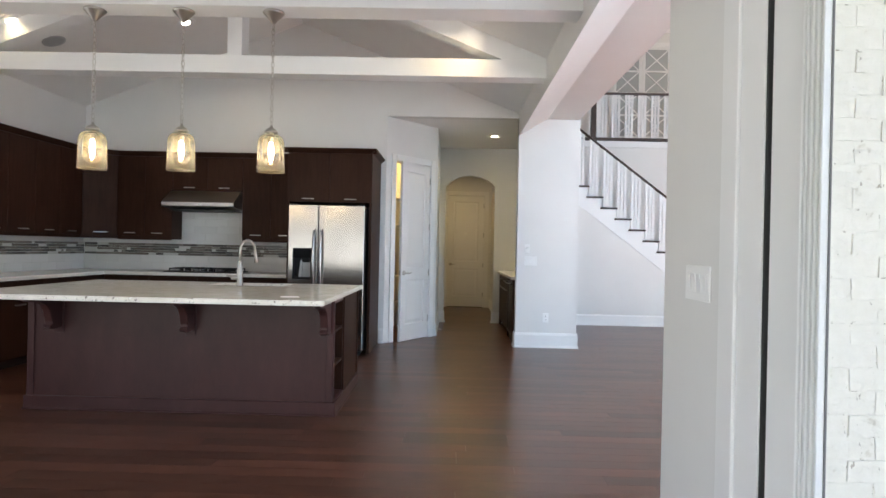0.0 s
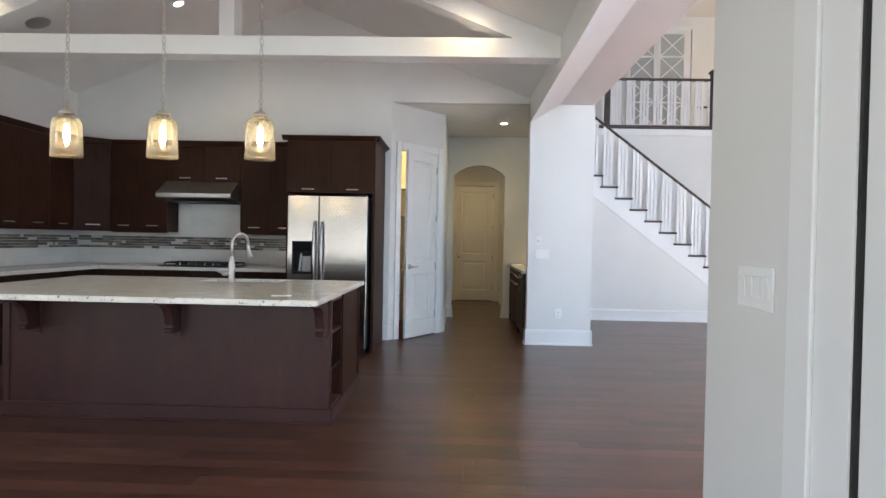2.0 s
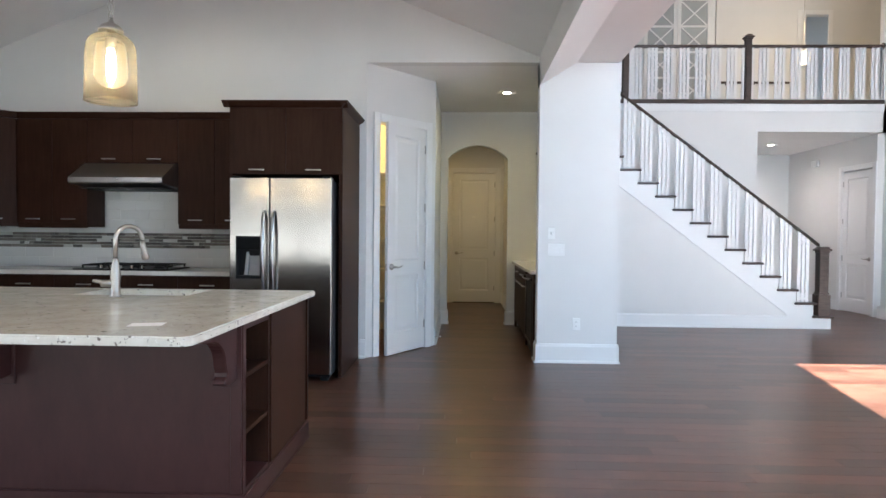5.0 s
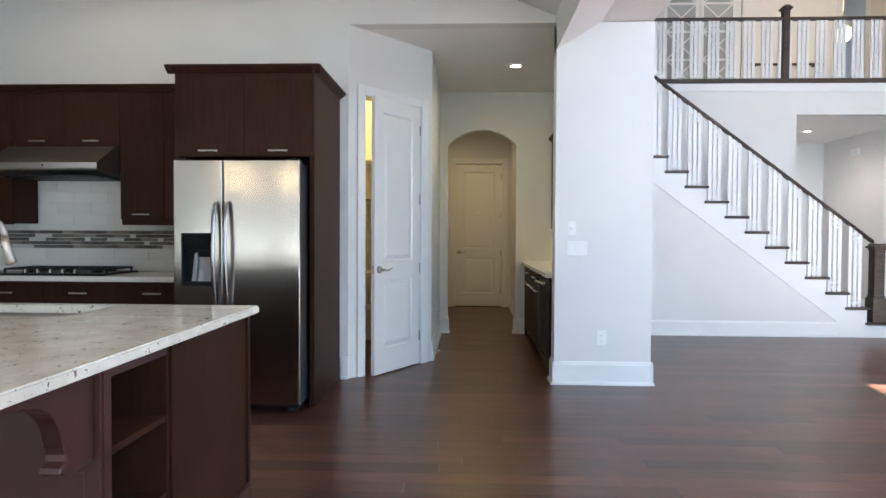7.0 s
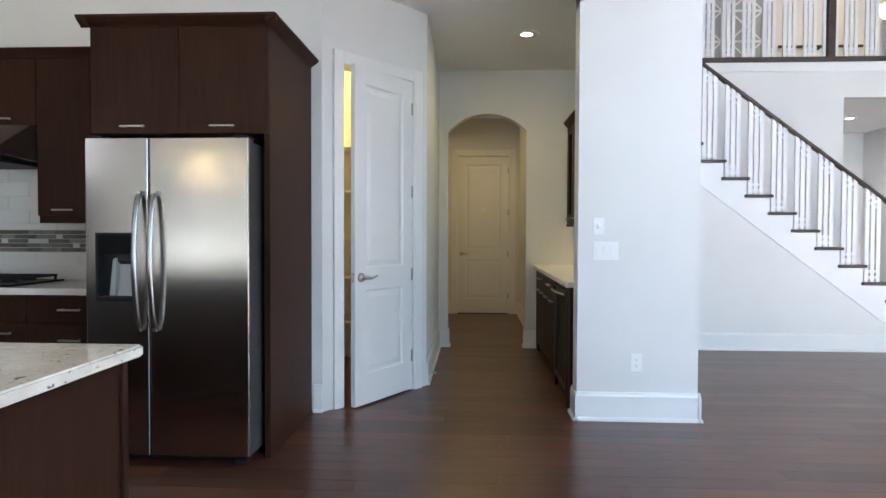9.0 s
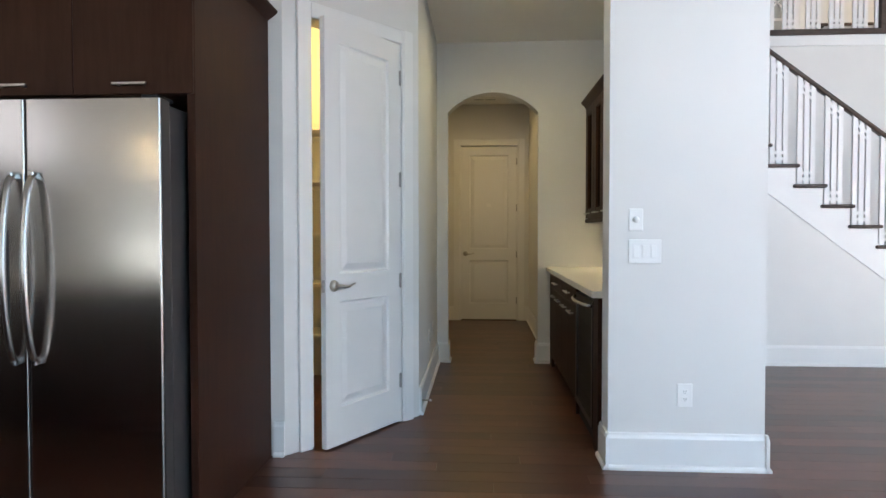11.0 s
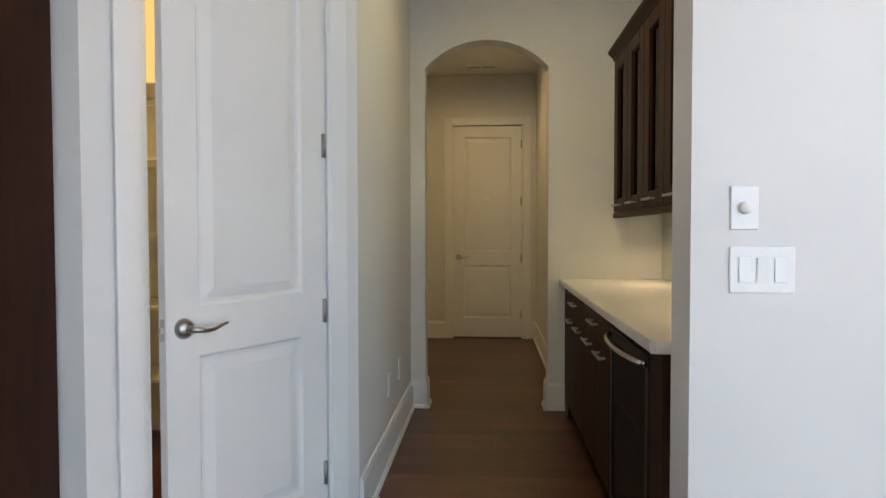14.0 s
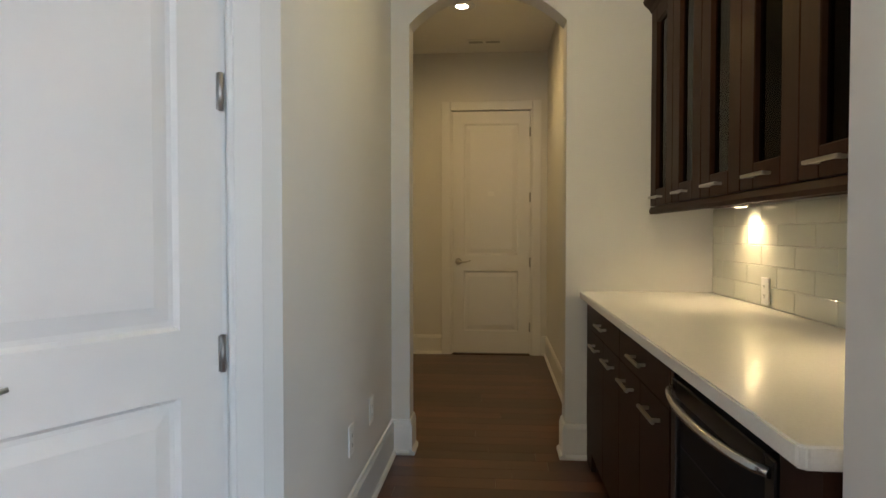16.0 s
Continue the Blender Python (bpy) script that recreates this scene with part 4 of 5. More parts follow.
for x0 in (IX0 + 0.015, IX1 - 0.045):
    part("corner_stile", box(bmesh.new(), x0 - 0.01, x0 + 0.04, IY0 - 0.011, IY0 - 0.0004, 0.106, 0.8815, 0.002), "island", il)


def corbel(x):
    bm = bmesh.new()
    p = [(IY0 - 0.0120, 0.8825)] + [(IY0 - d, z) for d, z in ((0.385, 0.8825), (0.388, 0.868), (0.372, 0.845), (0.340, 0.831), (0.305, 0.825))]
    for i in range(1, 8):
        a = math.pi / 2 * i / 8
        p.append((IY0 - 0.300 + 0.165 * math.sin(a), 0.825 - 0.165 * (1 - math.cos(a))))
    p += [(IY0 - d, z) for d, z in ((0.128, 0.635), (0.118, 0.600), (0.120, 0.578), (0.138, 0.562), (0.142, 0.543), (0.126, 0.527), (0.095, 0.519), (0.055, 0.522), (0.0120, 0.530))]
    p = [(IY0 - (IY0 - u) * 1.08, 0.8825 - (0.8825 - v) * 0.72) if u < IY0 - 0.02 else (u, 0.8825 - (0.8825 - v) * 0.72) for u, v in p]
    prism(bm, p, 'x', x - 0.029, x + 0.029)
    bmesh.ops.bevel(bm, geom=[e for e in bm.edges if abs(e.verts[0].co.x - e.verts[1].co.x) < 1e-5], offset=0.004, segments=1, affect='EDGES')
    c = part("corbel", bm, "island", il, "carved wooden corbel")
    part("corbel_plate", box(bmesh.new(), x - 0.04, x + 0.04, IY0 - 0.0115, IY0 - 0.0004, 0.585, 0.8815, 0.003), "island", c)


for x in (-2.875, -1.87, -0.84):
    corbel(x)

TX0, TX1, TY0, TY1 = -3.24, -0.740, 3.395, 5.197
SX0, SX1, SY0, SY1 = -2.02, -1.38, 4.76, 5.12
bm = bmesh.new()
cr = 0.045
outer = [(TX0, TY1), (TX0, TY0 + 0.02), (TX0 + 0.02, TY0)]
for i in range(7):
    a = math.pi / 2 * i / 6
    outer.append((TX1 - cr + cr * math.sin(a), TY0 + cr - cr * math.cos(a)))
outer += [(TX1, TY1 - 0.012), (TX1 - 0.012, TY1)]
# slab in strips round the sink cut-out
Z0, Z1 = 0.8855, 0.9205
front_pts = [p for p in outer if p[1] < SY0] + [(TX1, SY0), (TX0, SY0)]
prism(bm, [(TX0, SY0), (TX0, TY0 + 0.02), (TX0 + 0.02, TY0)] + outer[3:10] + [(TX1, SY0)], 'z', Z0, Z1)
box(bm, TX0, SX0, SY0, SY1, Z0, Z1)
box(bm, SX1, TX1, SY0, SY1, Z0, Z1)
prism(bm, [(TX0, SY1), (TX1, SY1), (TX1, TY1 - 0.012), (TX1 - 0.012, TY1), (TX0, TY1)], 'z', Z0, Z1)
bmesh.ops.remove_doubles(bm, verts=bm.verts[:], dist=0.0005)
bmesh.ops.dissolve_limit(bm, angle_limit=0.01, verts=bm.verts[:], edges=bm.edges[:])
edge = [e for e in bm.edges if len(e.link_faces) == 2 and e.calc_face_angle(0) > 1.0 and abs(e.verts[0].co.z - e.verts[1].co.z) < 1e-4]
bmesh.ops.bevel(bm, geom=edge, offset=0.006, segments=2, affect='EDGES')
it = tagged(part("island_countertop", bm, "quartz"), "cream speckled quartz countertop on the island", "countertop")

stand(0.07, -0.065, 0.0055)
sk = thing("kitchen_sink", (SX0 + SX1) / 2, 4.94, 0.66, "stainless steel undermount sink in the island top", "sink")
bm = bmesh.new()
for bx in ((SX0 - 0.012, SX0 - 0.001, SY0 - 0.012, SY1 + 0.012), (SX1 + 0.001, SX1 + 0.012, SY0 - 0.012, SY1 + 0.012), (SX0 - 0.001, SX1 + 0.001, SY0 - 0.012, SY0 - 0.001), (SX0 - 0.001, SX1 + 0.001, SY1 + 0.001, SY1 + 0.012)):
    box(bm, *bx, 0.68, 0.8795)
box(bm, SX0 - 0.012, SX1 + 0.012, SY0 - 0.012, SY1 + 0.012, 0.668, 0.68)
part("basin", bm, "nickel", sk)
part("drain", turned([(0.045, 0.6805), (0.045, 0.683), (0.03, 0.6835)], 18, Matrix.Translation((-1.70, 4.94, 0))), "chrome", sk)

# faucet
fc = thing("faucet", -1.72, 4.66, 0.915, "brushed nickel gooseneck pull-down faucet on the island", "faucet")
B = Matrix.Translation((-1.72, 4.66, 0.915))
part("base", turned([(0.030, 0.0005), (0.031, 0.010), (0.026, 0.016), (0.024, 0.06), (0.027, 0.11), (0.026, 0.14), (0.020, 0.175), (0.016, 0.20), (0.0145, 0.215)], 20, B), "nickel", fc)
bm = bmesh.new()
pts = [(-1.72, 4.66, 1.10), (-1.72, 4.66, 1.23)]
ux, uy = 0.55, 0.835
R = 0.076
for i in range(1, 15):
    a = math.pi * 1.02 * i / 14
    o = R - R * math.cos(a)
    pts.append((-1.72 + ux * o, 4.66 + uy * o, 1.23 + R * math.sin(a)))
ex, ey, ez = pts[-1]
tube(bm, pts, 0.0125, 14)
part("spout", bm, "nickel", fc)
bm = bmesh.new()
tube(bm, [(ex, ey, ez), (ex + 0.002, ey + 0.003, ez - 0.03), (ex + 0.006, ey + 0.008, ez - 0.05), (ex + 0.012, ey + 0.016, ez - 0.10), (ex + 0.013, ey + 0.018, ez - 0.105)], [0.0135, 0.0155, 0.0155, 0.022, 0.019], 16)
part("spray_head", bm, "nickel", fc)
bm = bmesh.new()
tube(bm, [(-1.735, 4.655, 0.99), (-1.785, 4.64, 0.99), (-1.79, 4.638, 0.99)], [0.020, 0.019, 0.014], 14)
hh = part("handle", bm, "nickel", fc)
bm = bmesh.new()
tube(bm, [(-1.78, 4.64, 0.995), (-1.79, 4.632, 1.0), (-1.805, 4.62, 1.004), (-1.818, 4.61, 1.008)], [0.013, 0.011, 0.009, 0.007], 10)
part("lever", bm, "nickel", hh)

bm = bmesh.new()
tbox(bm, Matrix.Translation((-1.03, 3.665, 0.9155)) @ Matrix.Rotation(0.25, 4, 'Z'), -0.062, 0.062, -0.045, 0.045, 0.0, 0.0012)
tagged(part("paper_slip", bm, "paper"), "small white paper slip lying on the island top", "paper")

# ---- pendants ----
stand(0, 0)
PENDX, PENDY, PZT = (-2.385, -1.757, -1.125), 3.645, 2.905


def pendant(x):
    t = thing("pendant_light", x, PENDY, PZT, "amber glass bell pendant light on a nickel chain", "pendant light", "pendants over the island")
    T = Matrix.Translation((x, PENDY, 0))
    part("canopy", turned([(0.074, PZT - 0.0005), (0.074, PZT - 0.012), (0.066, PZT - 0.018), (0.052, PZT - 0.036), (0.030, PZT - 0.056), (0.018, PZT - 0.074), (0.008, PZT - 0.082)], 24, T), "nickel", t, "polished nickel canopy")
    z, k = PZT - 0.084, 0
    bm = bmesh.new()
    while z > 2.115:
        pts = []
        for i in range(11):
            a = 2 * math.pi * i / 10
            s = 0.0095 * math.cos(a)
            pts.append((x + (s if k % 2 else s * 0.3), PENDY + (s * 0.3 if k % 2 else s), z - 0.019 + 0.023 * math.sin(a)))
        tube(bm, pts, 0.0024, 5, False)
        z -= 0.038
        k += 1
    part("chain", bm, "nickel", t, "nickel link chain")
    bm = bmesh.new()
    tube(bm, [(x + 0.005 * math.sin(i * 1.7), PENDY + 0.005 * math.cos(i * 1.7), PZT - 0.06 - i * 0.048) for i in range(16)], 0.0013, 5)
    part("cord", bm, "nickel", t, "thin silver cord")
    part("cap", turned([(0.006, 2.115), (0.012, 2.095), (0.032, 2.085), (0.046, 2.068), (0.046, 2.060)], 20, T), "nickel", t, "nickel cap")
    part("socket", turned([(0.020, 2.060), (0.020, 2.0), (0.017, 1.995)], 14, T), "nickel", t)
    # bell with an open rim
    outer = [(0.032, 2.048), (0.060, 2.043), (0.080, 2.026), (0.090, 1.998), (0.0925, 1.95), (0.094, 1.87), (0.0955, 1.79)]
    bm = bmesh.new()
    lathe(bm, outer, 36, T)
    bmesh.ops.recalc_face_normals(bm, faces=bm.faces[:])
    bmesh.ops.solidify(bm, geom=bm.faces[:], thickness=0.003)
    sh = part("shade", bm, "amber", t, "amber mercury glass bell")
    sh.visible_shadow = False
    part("rim", turned([(0.096, 1.7905), (0.097, 1.787), (0.0935, 1.785), (0.0925, 1.789)], 36, T), "amber", sh)
    part("bulb", turned([(0.010, 1.995), (0.015, 1.975), (0.019, 1.94), (0.018, 1.90), (0.010, 1.865), (0.002, 1.855)], 16, T), "bulb", t, "glowing filament bulb")
    point("pendant_bulb_light", (x, PENDY, 1.845), 0.25, WARM, 0.02)


for x in PENDX:
    pendant(x)

# ---- roof trusses ----


def truss(y0, y1):
    t = thing("roof_truss", RIDGE, (y0 + y1) / 2, 2.86, "white boxed roof truss under the vaulted ceiling", "truss", "kitchen trusses", "structure")
    zb, zt = 2.905, 3.075
    bm = box(bmesh.new(), XL + 0.001, XK - 0.001, y0, y1, zb, zt, 0.003)
    part("tie_beam", bm, "trim", t)
    part("king_post", box(bmesh.new(), RIDGE - 0.13, RIDGE + 0.01, y0 + 0.002, y1 - 0.002, zt - 0.045, vault(RIDGE) - 0.17, 0.003), "trim", t)
    for s in (1, -1):
        xe = XK - 0.001 if s > 0 else XL + 0.001
        xi = xe - s * 0.42
        bm = bmesh.new()
        zr = lambda x: vault(x) - 0.002
        lowz = lambda x: zt + 0.0005 + SLOPE * abs(xi - x)
        prism(bm, [(xe, zt - 0.06), (xi, zt - 0.06), (xi, zt + 0.0005), (RIDGE + s * 0.0005, lowz(RIDGE)), (RIDGE + s * 0.0005, zr(RIDGE)), (xe, max(zr(xe), zt + 0.001))], 'y', y0 + 0.001, y1 - 0.001)
        part("rafter", bm, "trim", t)


truss(3.535, 3.755)
truss(5.19, 5.39)


def can_light(x, y, z, tilt=0.0, watts=2.6, colour=(1.0, 0.71, 0.32), name="recessed_light", glowmat="can", angle=150):
    t = thing(name, x, y, z, "lit round recessed ceiling light with a white trim", "recessed light", "recessed ceiling lights")
    m = Matrix.Translation((x, y, z - 0.001)) @ Matrix.Rotation(tilt, 4, 'Y')
    part("trim_ring", turned([(0.110, 0.0), (0.110, -0.006), (0.097, -0.008), (0.091, -0.004)], 28, m), "trim", t)
    part("lens", turned([(0.090, -0.003), (0.03, -0.0045), (0.001, -0.005)], 24, m), glowmat, t, "glowing lens")
    w = m @ Vector((0, 0, -0.03))
    if watts:
        spot("recessed_light_beam", tuple(w), watts, colour, angle, 0.8, 0.06, tuple(m @ Vector((0.0001, 0, -1))))


tl = math.atan(SLOPE)
for x, y in ((0.30, 4.95), (-4.10, 5.2), (-2.97, 6.45)):
    can_light(x, y, vault(x), tl if x > RIDGE else -tl)
t = thing("ceiling_speaker", -4.08, 5.80, vault(-4.08), "round grey speaker grille in the sloped ceiling", "speaker")
part("grille", turned([(0.115, -0.002), (0.113, -0.008), (0.09, -0.011), (0.001, -0.012)], 28, Matrix.Translation((-4.08, 5.80, vault(-4.08))) @ Matrix.Rotation(-tl, 4, 'Y')), "chute", t)

# ---- staircase ----
stand(0, 0)
RISE, RUN, XN = 0.1867, 0.2469, 5.477
STEPS = 18
st = thing("staircase", 3.5, 10.75, 0, "white staircase with dark oak treads along the wall", "staircase")


def nose_x(k):
    return XN - RUN * (k - 1)


# side wall below the flight, and the skirt board proud of it
bm = bmesh.new()
pts = [(1.82, 0.0), (XN - 0.03, 0.0), (XN - 0.03, RISE - 0.032)]
for k in range(1, 17):
    pts += [(nose_x(k + 1) - 0.03, k * RISE - 0.032), (nose_x(k + 1) - 0.03, (k + 1) * RISE - 0.032)]
last = pts[-1]
pts = [p for p in pts if p[0] > 1.82 or p[1] == 0.0]
pts += [(1.82, pts[-1][1])]
prism(bm, pts, 'y', YS + 0.012, YS + 0.10)
part("side_wall", bm, "wall", st)
bm = bmesh.new()
line = lambda x: 0.206 + RISE / RUN * (4.83 - x)
pts2 = [(4.83, line(4.83)), (4.83, 0.165), (4.83, 0.0), (XN - 0.025, 0.0), (XN - 0.025, RISE - 0.032)]
for k in range(1, 17):
    pts2 += [(nose_x(k + 1) - 0.025, k * RISE - 0.032), (nose_x(k + 1) - 0.025, (k + 1) * RISE - 0.032)]
pts2 = [p for p in pts2 if p[0] > 1.82]
pts2 += [(1.82, pts2[-1][1]), (1.82, line(1.82))]
prism(bm, pts2, 'y', YS, YS + 0.0115)
part("skirt_board", bm, "trim", st)
bm = bmesh.new()
prism(bm, [(YS + 0.0118, 0), (YS - 0.016, 0), (YS - 0.016, 0.012), (YS - 0.008, 0.022), (YS - 0.003, 0.026), (YS - 0.003, 0.165), (YS + 0.0118, 0.19)], 'x', 1.83, 4.829)
part("baseboard", bm, "trim", st)
for k in range(1, 17):
    x1 = nose_x(k)
    x0 = x1 - RUN - 0.045
    part("tread", box(bmesh.new(), x0, x1 + 0.004, YS - 0.035, YW - 0.002, k * RISE - 0.031, k * RISE, 0.008), "rail", st, "dark oak tread")
    part("riser", slab((x1 - 0.045, x1 - 0.03, YS + 0.101, YW - 0.002, (k - 1) * RISE + (0.001 if k > 1 else 0), k * RISE - 0.032)), "trim", st)

# railing of the flight
rl = thing("stair_railing", 4.0, YS + 0.06, 0, "dark oak handrail with white fretted baluster panels on the stairs", "railing")
RY = YS + 0.045


def baluster_panel(w, zb, zt, slope=0.0):
    """Three slats tied by two small cross bars at each end; the top follows the rail."""
    bm = bmesh.new()
    s, t = w * 0.262, 0.022
    xs = [-w / 2 + s / 2, 0.0, w / 2 - s / 2]
    for x in xs:
        vs = [(x - s / 2, zb), (x + s / 2, zb), (x + s / 2, zt - slope * (x + s / 2)), (x - s / 2, zt - slope * (x - s / 2))]
        prism(bm, vs, 'y', -t / 2, t / 2)
    for a, c in ((xs[0], xs[1]), (xs[1], xs[2])):
        x0, x1 = a + s / 2, c - s / 2
        for z in (zb + 0.035, zb + 0.095):
            box(bm, x0, x1, -t / 2 + 0.0005, t / 2 - 0.0005, z, z + 0.032)
        for d in (0.075, 0.135):
            prism(bm, [(x0, zt - d - slope * x0), (x1, zt - d - slope * x1), (x1, zt - d + 0.028 - slope * x1), (x0, zt - d + 0.028 - slope * x0)], 'y', -t / 2 + 0.0005, t / 2 - 0.0005)
    return bm


HR = 0.84
for k in range(2, 17):
    xc = nose_x(k) - 0.160
    zt = (nose_x(1) - xc) / RUN * RISE + RISE + HR - 0.015
    bm = baluster_panel(0.160, k * RISE + 0.0005, zt, RISE / RUN)
    bmesh.ops.translate(bm, verts=bm.verts[:], vec=(xc, RY, 0))
    part("baluster_panel", bm, "trim", rl)
bm = bmesh.new()
xa, xb = 5.28, 1.83
za, zb2 = RISE * (1 + (XN - xa) / RUN) + HR, RISE * (1 + (XN - xb) / RUN) + HR
sec = [(-0.030, 0.0), (0.030, 0.0), (0.034, 0.022), (0.026, 0.042), (0.0, 0.052), (-0.026, 0.042), (-0.034, 0.022)]
ra = [bm.verts.new((xa, RY + u, za - 0.012 + v)) for u, v in sec]
rb = [bm.verts.new((xb, RY + u, zb2 - 0.012 + v)) for u, v in sec]
n = len(sec)
bm.faces.new(ra), bm.faces.new(rb)
for i in range(n):
    bm.faces.new((ra[i], ra[(i + 1) % n], rb[(i + 1) % n], rb[i])).smooth = True
bmesh.ops.recalc_face_normals(bm, faces=bm.faces[:])
part("handrail", bm, "rail", rl, "dark oak handrail")


def newel(parent, x, y, z0, h, w=0.10, plinth=0.30):
    bm = bmesh.new()
    hw = w / 2
    if plinth:
        box(bm, x - hw - 0.022, x + hw + 0.022, y - hw - 0.022, y + hw + 0.022, z0, z0 + plinth, 0.006)
        prof = [(hw + 0.022, z0 + plinth), (hw + 0.008, z0 + plinth + 0.03)]
        box(bm, x - hw - 0.010, x + hw + 0.010, y - hw - 0.010, y + hw + 0.010, z0 + plinth, z0 + plinth + 0.028, 0.008)
    box(bm, x - hw, x + hw, y - hw, y + hw, z0 + (plinth + 0.028 if plinth else 0), z0 + h - 0.085, 0.004)
    nw = part("newel_post", bm, "rail", parent, "dark oak newel post with a moulded cap")
    bm = bmesh.new()
    box(bm, x - hw - 0.008, x + hw + 0.008, y - hw - 0.008, y + hw + 0.008, z0 + h - 0.085, z0 + h - 0.06, 0.005)
    box(bm, x - hw - 0.028, x + hw + 0.028, y - hw - 0.028, y + hw + 0.028, z0 + h - 0.06, z0 + h - 0.03, 0.008)
    prism(bm, [(x - hw - 0.012, z0 + h - 0.03), (x + hw + 0.012, z0 + h - 0.03), (x + hw - 0.01, z0 + h), (x - hw + 0.01, z0 + h)], 'y', y - hw - 0.006, y + hw + 0.006)
    part("cap", bm, "rail", nw)


newel(rl, 5.34, RY + 0.005, RISE, 0.975, 0.125, 0.30)

# balcony railing
stand(-0.1, 0)
bl = thing("balcony_railing", 4.95, YW, 3.45, "dark oak balcony railing with white fretted baluster panels", "railing")
BY = YW + 0.05
part("shoe_rail", box(bmesh.new(), 1.32, 7.098, YW - 0.025, YW + 0.125, 3.4505, 3.515, 0.006), "rail", bl)
part("fascia_trim", box(bmesh.new(), 1.32, 7.098, YW - 0.016, YW - 0.0005, 3.33, 3.449, 0.003), "trim", bl, "white fascia board")
bm = bmesh.new()
prism(bm, [(BY + u, 4.365 + v) for u, v in sec], 'x', 1.32, 7.098)
part("handrail", bm, "rail", bl, "dark oak handrail")
for x in (2.98, 4.95):
    newel(bl, x, BY, 3.516, 1.06, 0.092, 0)
master = None
for i in range(-14, 9):
    x = 4.95 + 0.2555 * i
    if i == 0 or abs(x - 2.98) < 0.12 or not 1.4 < x < 7.0:
        continue
    if master is None:
        bm = baluster_panel(0.162, 0.0, 0.85)
        bmesh.ops.translate(bm, verts=bm.verts[:], vec=bl.location - PLACE)
        master = part("baluster_panel", bm, "trim", bl)
        ob = master
    else:
        ob = new("baluster_panel", master.data)
        ob.parent = bl
    ob.location = (x - 4.95, BY - YW, 3.516 - 3.45)
for x in (4.872, 5.028, 2.90, 3.06, 7.06):
    part("baluster", slab((x - 0.018, x + 0.018, BY - 0.011, BY + 0.011, 3.516, 4.366)), "trim", bl)
part("rosette", turned([(0.06, 0), (0.06, 0.012), (0.045, 0.018)], 18, Matrix.Translation((7.0985, BY, 4.39)) @ Matrix.Rotation(-math.pi / 2, 4, 'Y')), "rail", bl)

# glazed doors on the landing
stand(-0.21, 0.1)
for i, (x0, x1) in enumerate(((4.22, 4.91), (4.915, 5.61))):
    g = thing("glazed_door", (x0 + x1) / 2, 14.5, 3.45, "white glazed landing door with crossed muntins", "door", "glazed landing doors")
    bm = bmesh.new()
    for bx in ((x0, x0 + 0.075, 3.45, 6.32), (x1 - 0.075, x1, 3.45, 6.32), (x0 + 0.075, x1 - 0.075, 6.24, 6.32), (x0 + 0.075, x1 - 0.075, 3.45, 3.56)):
        box(bm, bx[0], bx[1], 14.46, 14.50, bx[2], bx[3], 0.003)
    part("frame", bm, "trim", g)
    pn = part("pane", slab((x0 + 0.075, x1 - 0.075, 14.482, 14.487, 3.56, 6.24)), "frost", g)
    pn.visible_shadow = False
    hgt = (6.24 - 3.56) / 5
    for r in range(5):
        za, zb = 3.56 + r * hgt, 3.56 + (r + 1) * hgt
        bm = bmesh.new()
        if r:
            box(bm, x0 + 0.075, x1 - 0.075, 14.464, 14.481, za - 0.02, za + 0.02)
        for s in (1, -1):
            a = Vector((x0 + 0.08, 0, za + 0.02 if s > 0 else zb - 0.02))
            c = Vector((x1 - 0.08, 0, zb - 0.02 if s > 0 else za + 0.02))
            d = c - a
            m = Matrix.Translation(((a + c) / 2)) @ Matrix.Rotation(-math.atan2(d.z, d.x), 4, 'Y')
            tbox(bm, Matrix.Translation((0, 14.472 + 0.003 * s, 0)) @ m, -d.length / 2, d.length / 2, -0.005, 0.005, -0.013, 0.013)
        part("muntin", bm, "trim", g)
bm = bmesh.new()
for bx in ((4.13, 4.215, 3.45, 6.42), (5.615, 5.70, 3.45, 6.42), (4.215, 5.615, 6.33, 6.42)):
    box(bm, bx[0], bx[1], 14.478, 14.499, bx[2], bx[3], 0.003)
setting("landing_door_casing", bm, "trim", "white casing round the glazed landing doors", "door casing")
bm = bmesh.new()
for bx in ((7.40, 7.489, 3.45, 6.04), (8.031, 8.12, 3.45, 6.04), (7.489, 8.031, 5.951, 6.04)):
    box(bm, bx[0], bx[1], 14.478, 14.499, bx[2], bx[3], 0.003)
setting("landing_opening_casing", bm, "trim", "white casing round the landing doorway", "door casing")
hr = thing("wall_handrail", 6.5, 14.42, 4.5, "dark handrail fixed to the landing wall", "handrail")
bm = bmesh.new()
tube(bm, [(5.80, 14.42, 4.52), (7.22, 14.42, 4.52)], 0.024, 10)
part("rail", bm, "rail", hr)
for x in (5.95, 6.5, 7.05):
    part("bracket", slab((x - 0.012, x + 0.012, 14.42, 14.499, 4.48, 4.505)), "grate", hr)

stand(-0.38, 0.1, -0.27)
ch = thing("ceiling_lantern", 6.92, 13.0, 6.66, "lit glass bowl light hanging over the landing", "ceiling light")
T = Matrix.Translation((6.92, 13.0, 0))
part("rod", turned([(0.06, 6.929), (0.06, 6.91), (0.012, 6.90), (0.004, 6.60), (0.004, 5.02)], 12, T), "nickel", ch)
part("bowl", turned([(0.125, 5.0), (0.125, 4.90), (0.11, 4.82), (0.06, 4.78), (0.002, 4.775)], 24, T), "chand", ch, "glowing glass bowl")
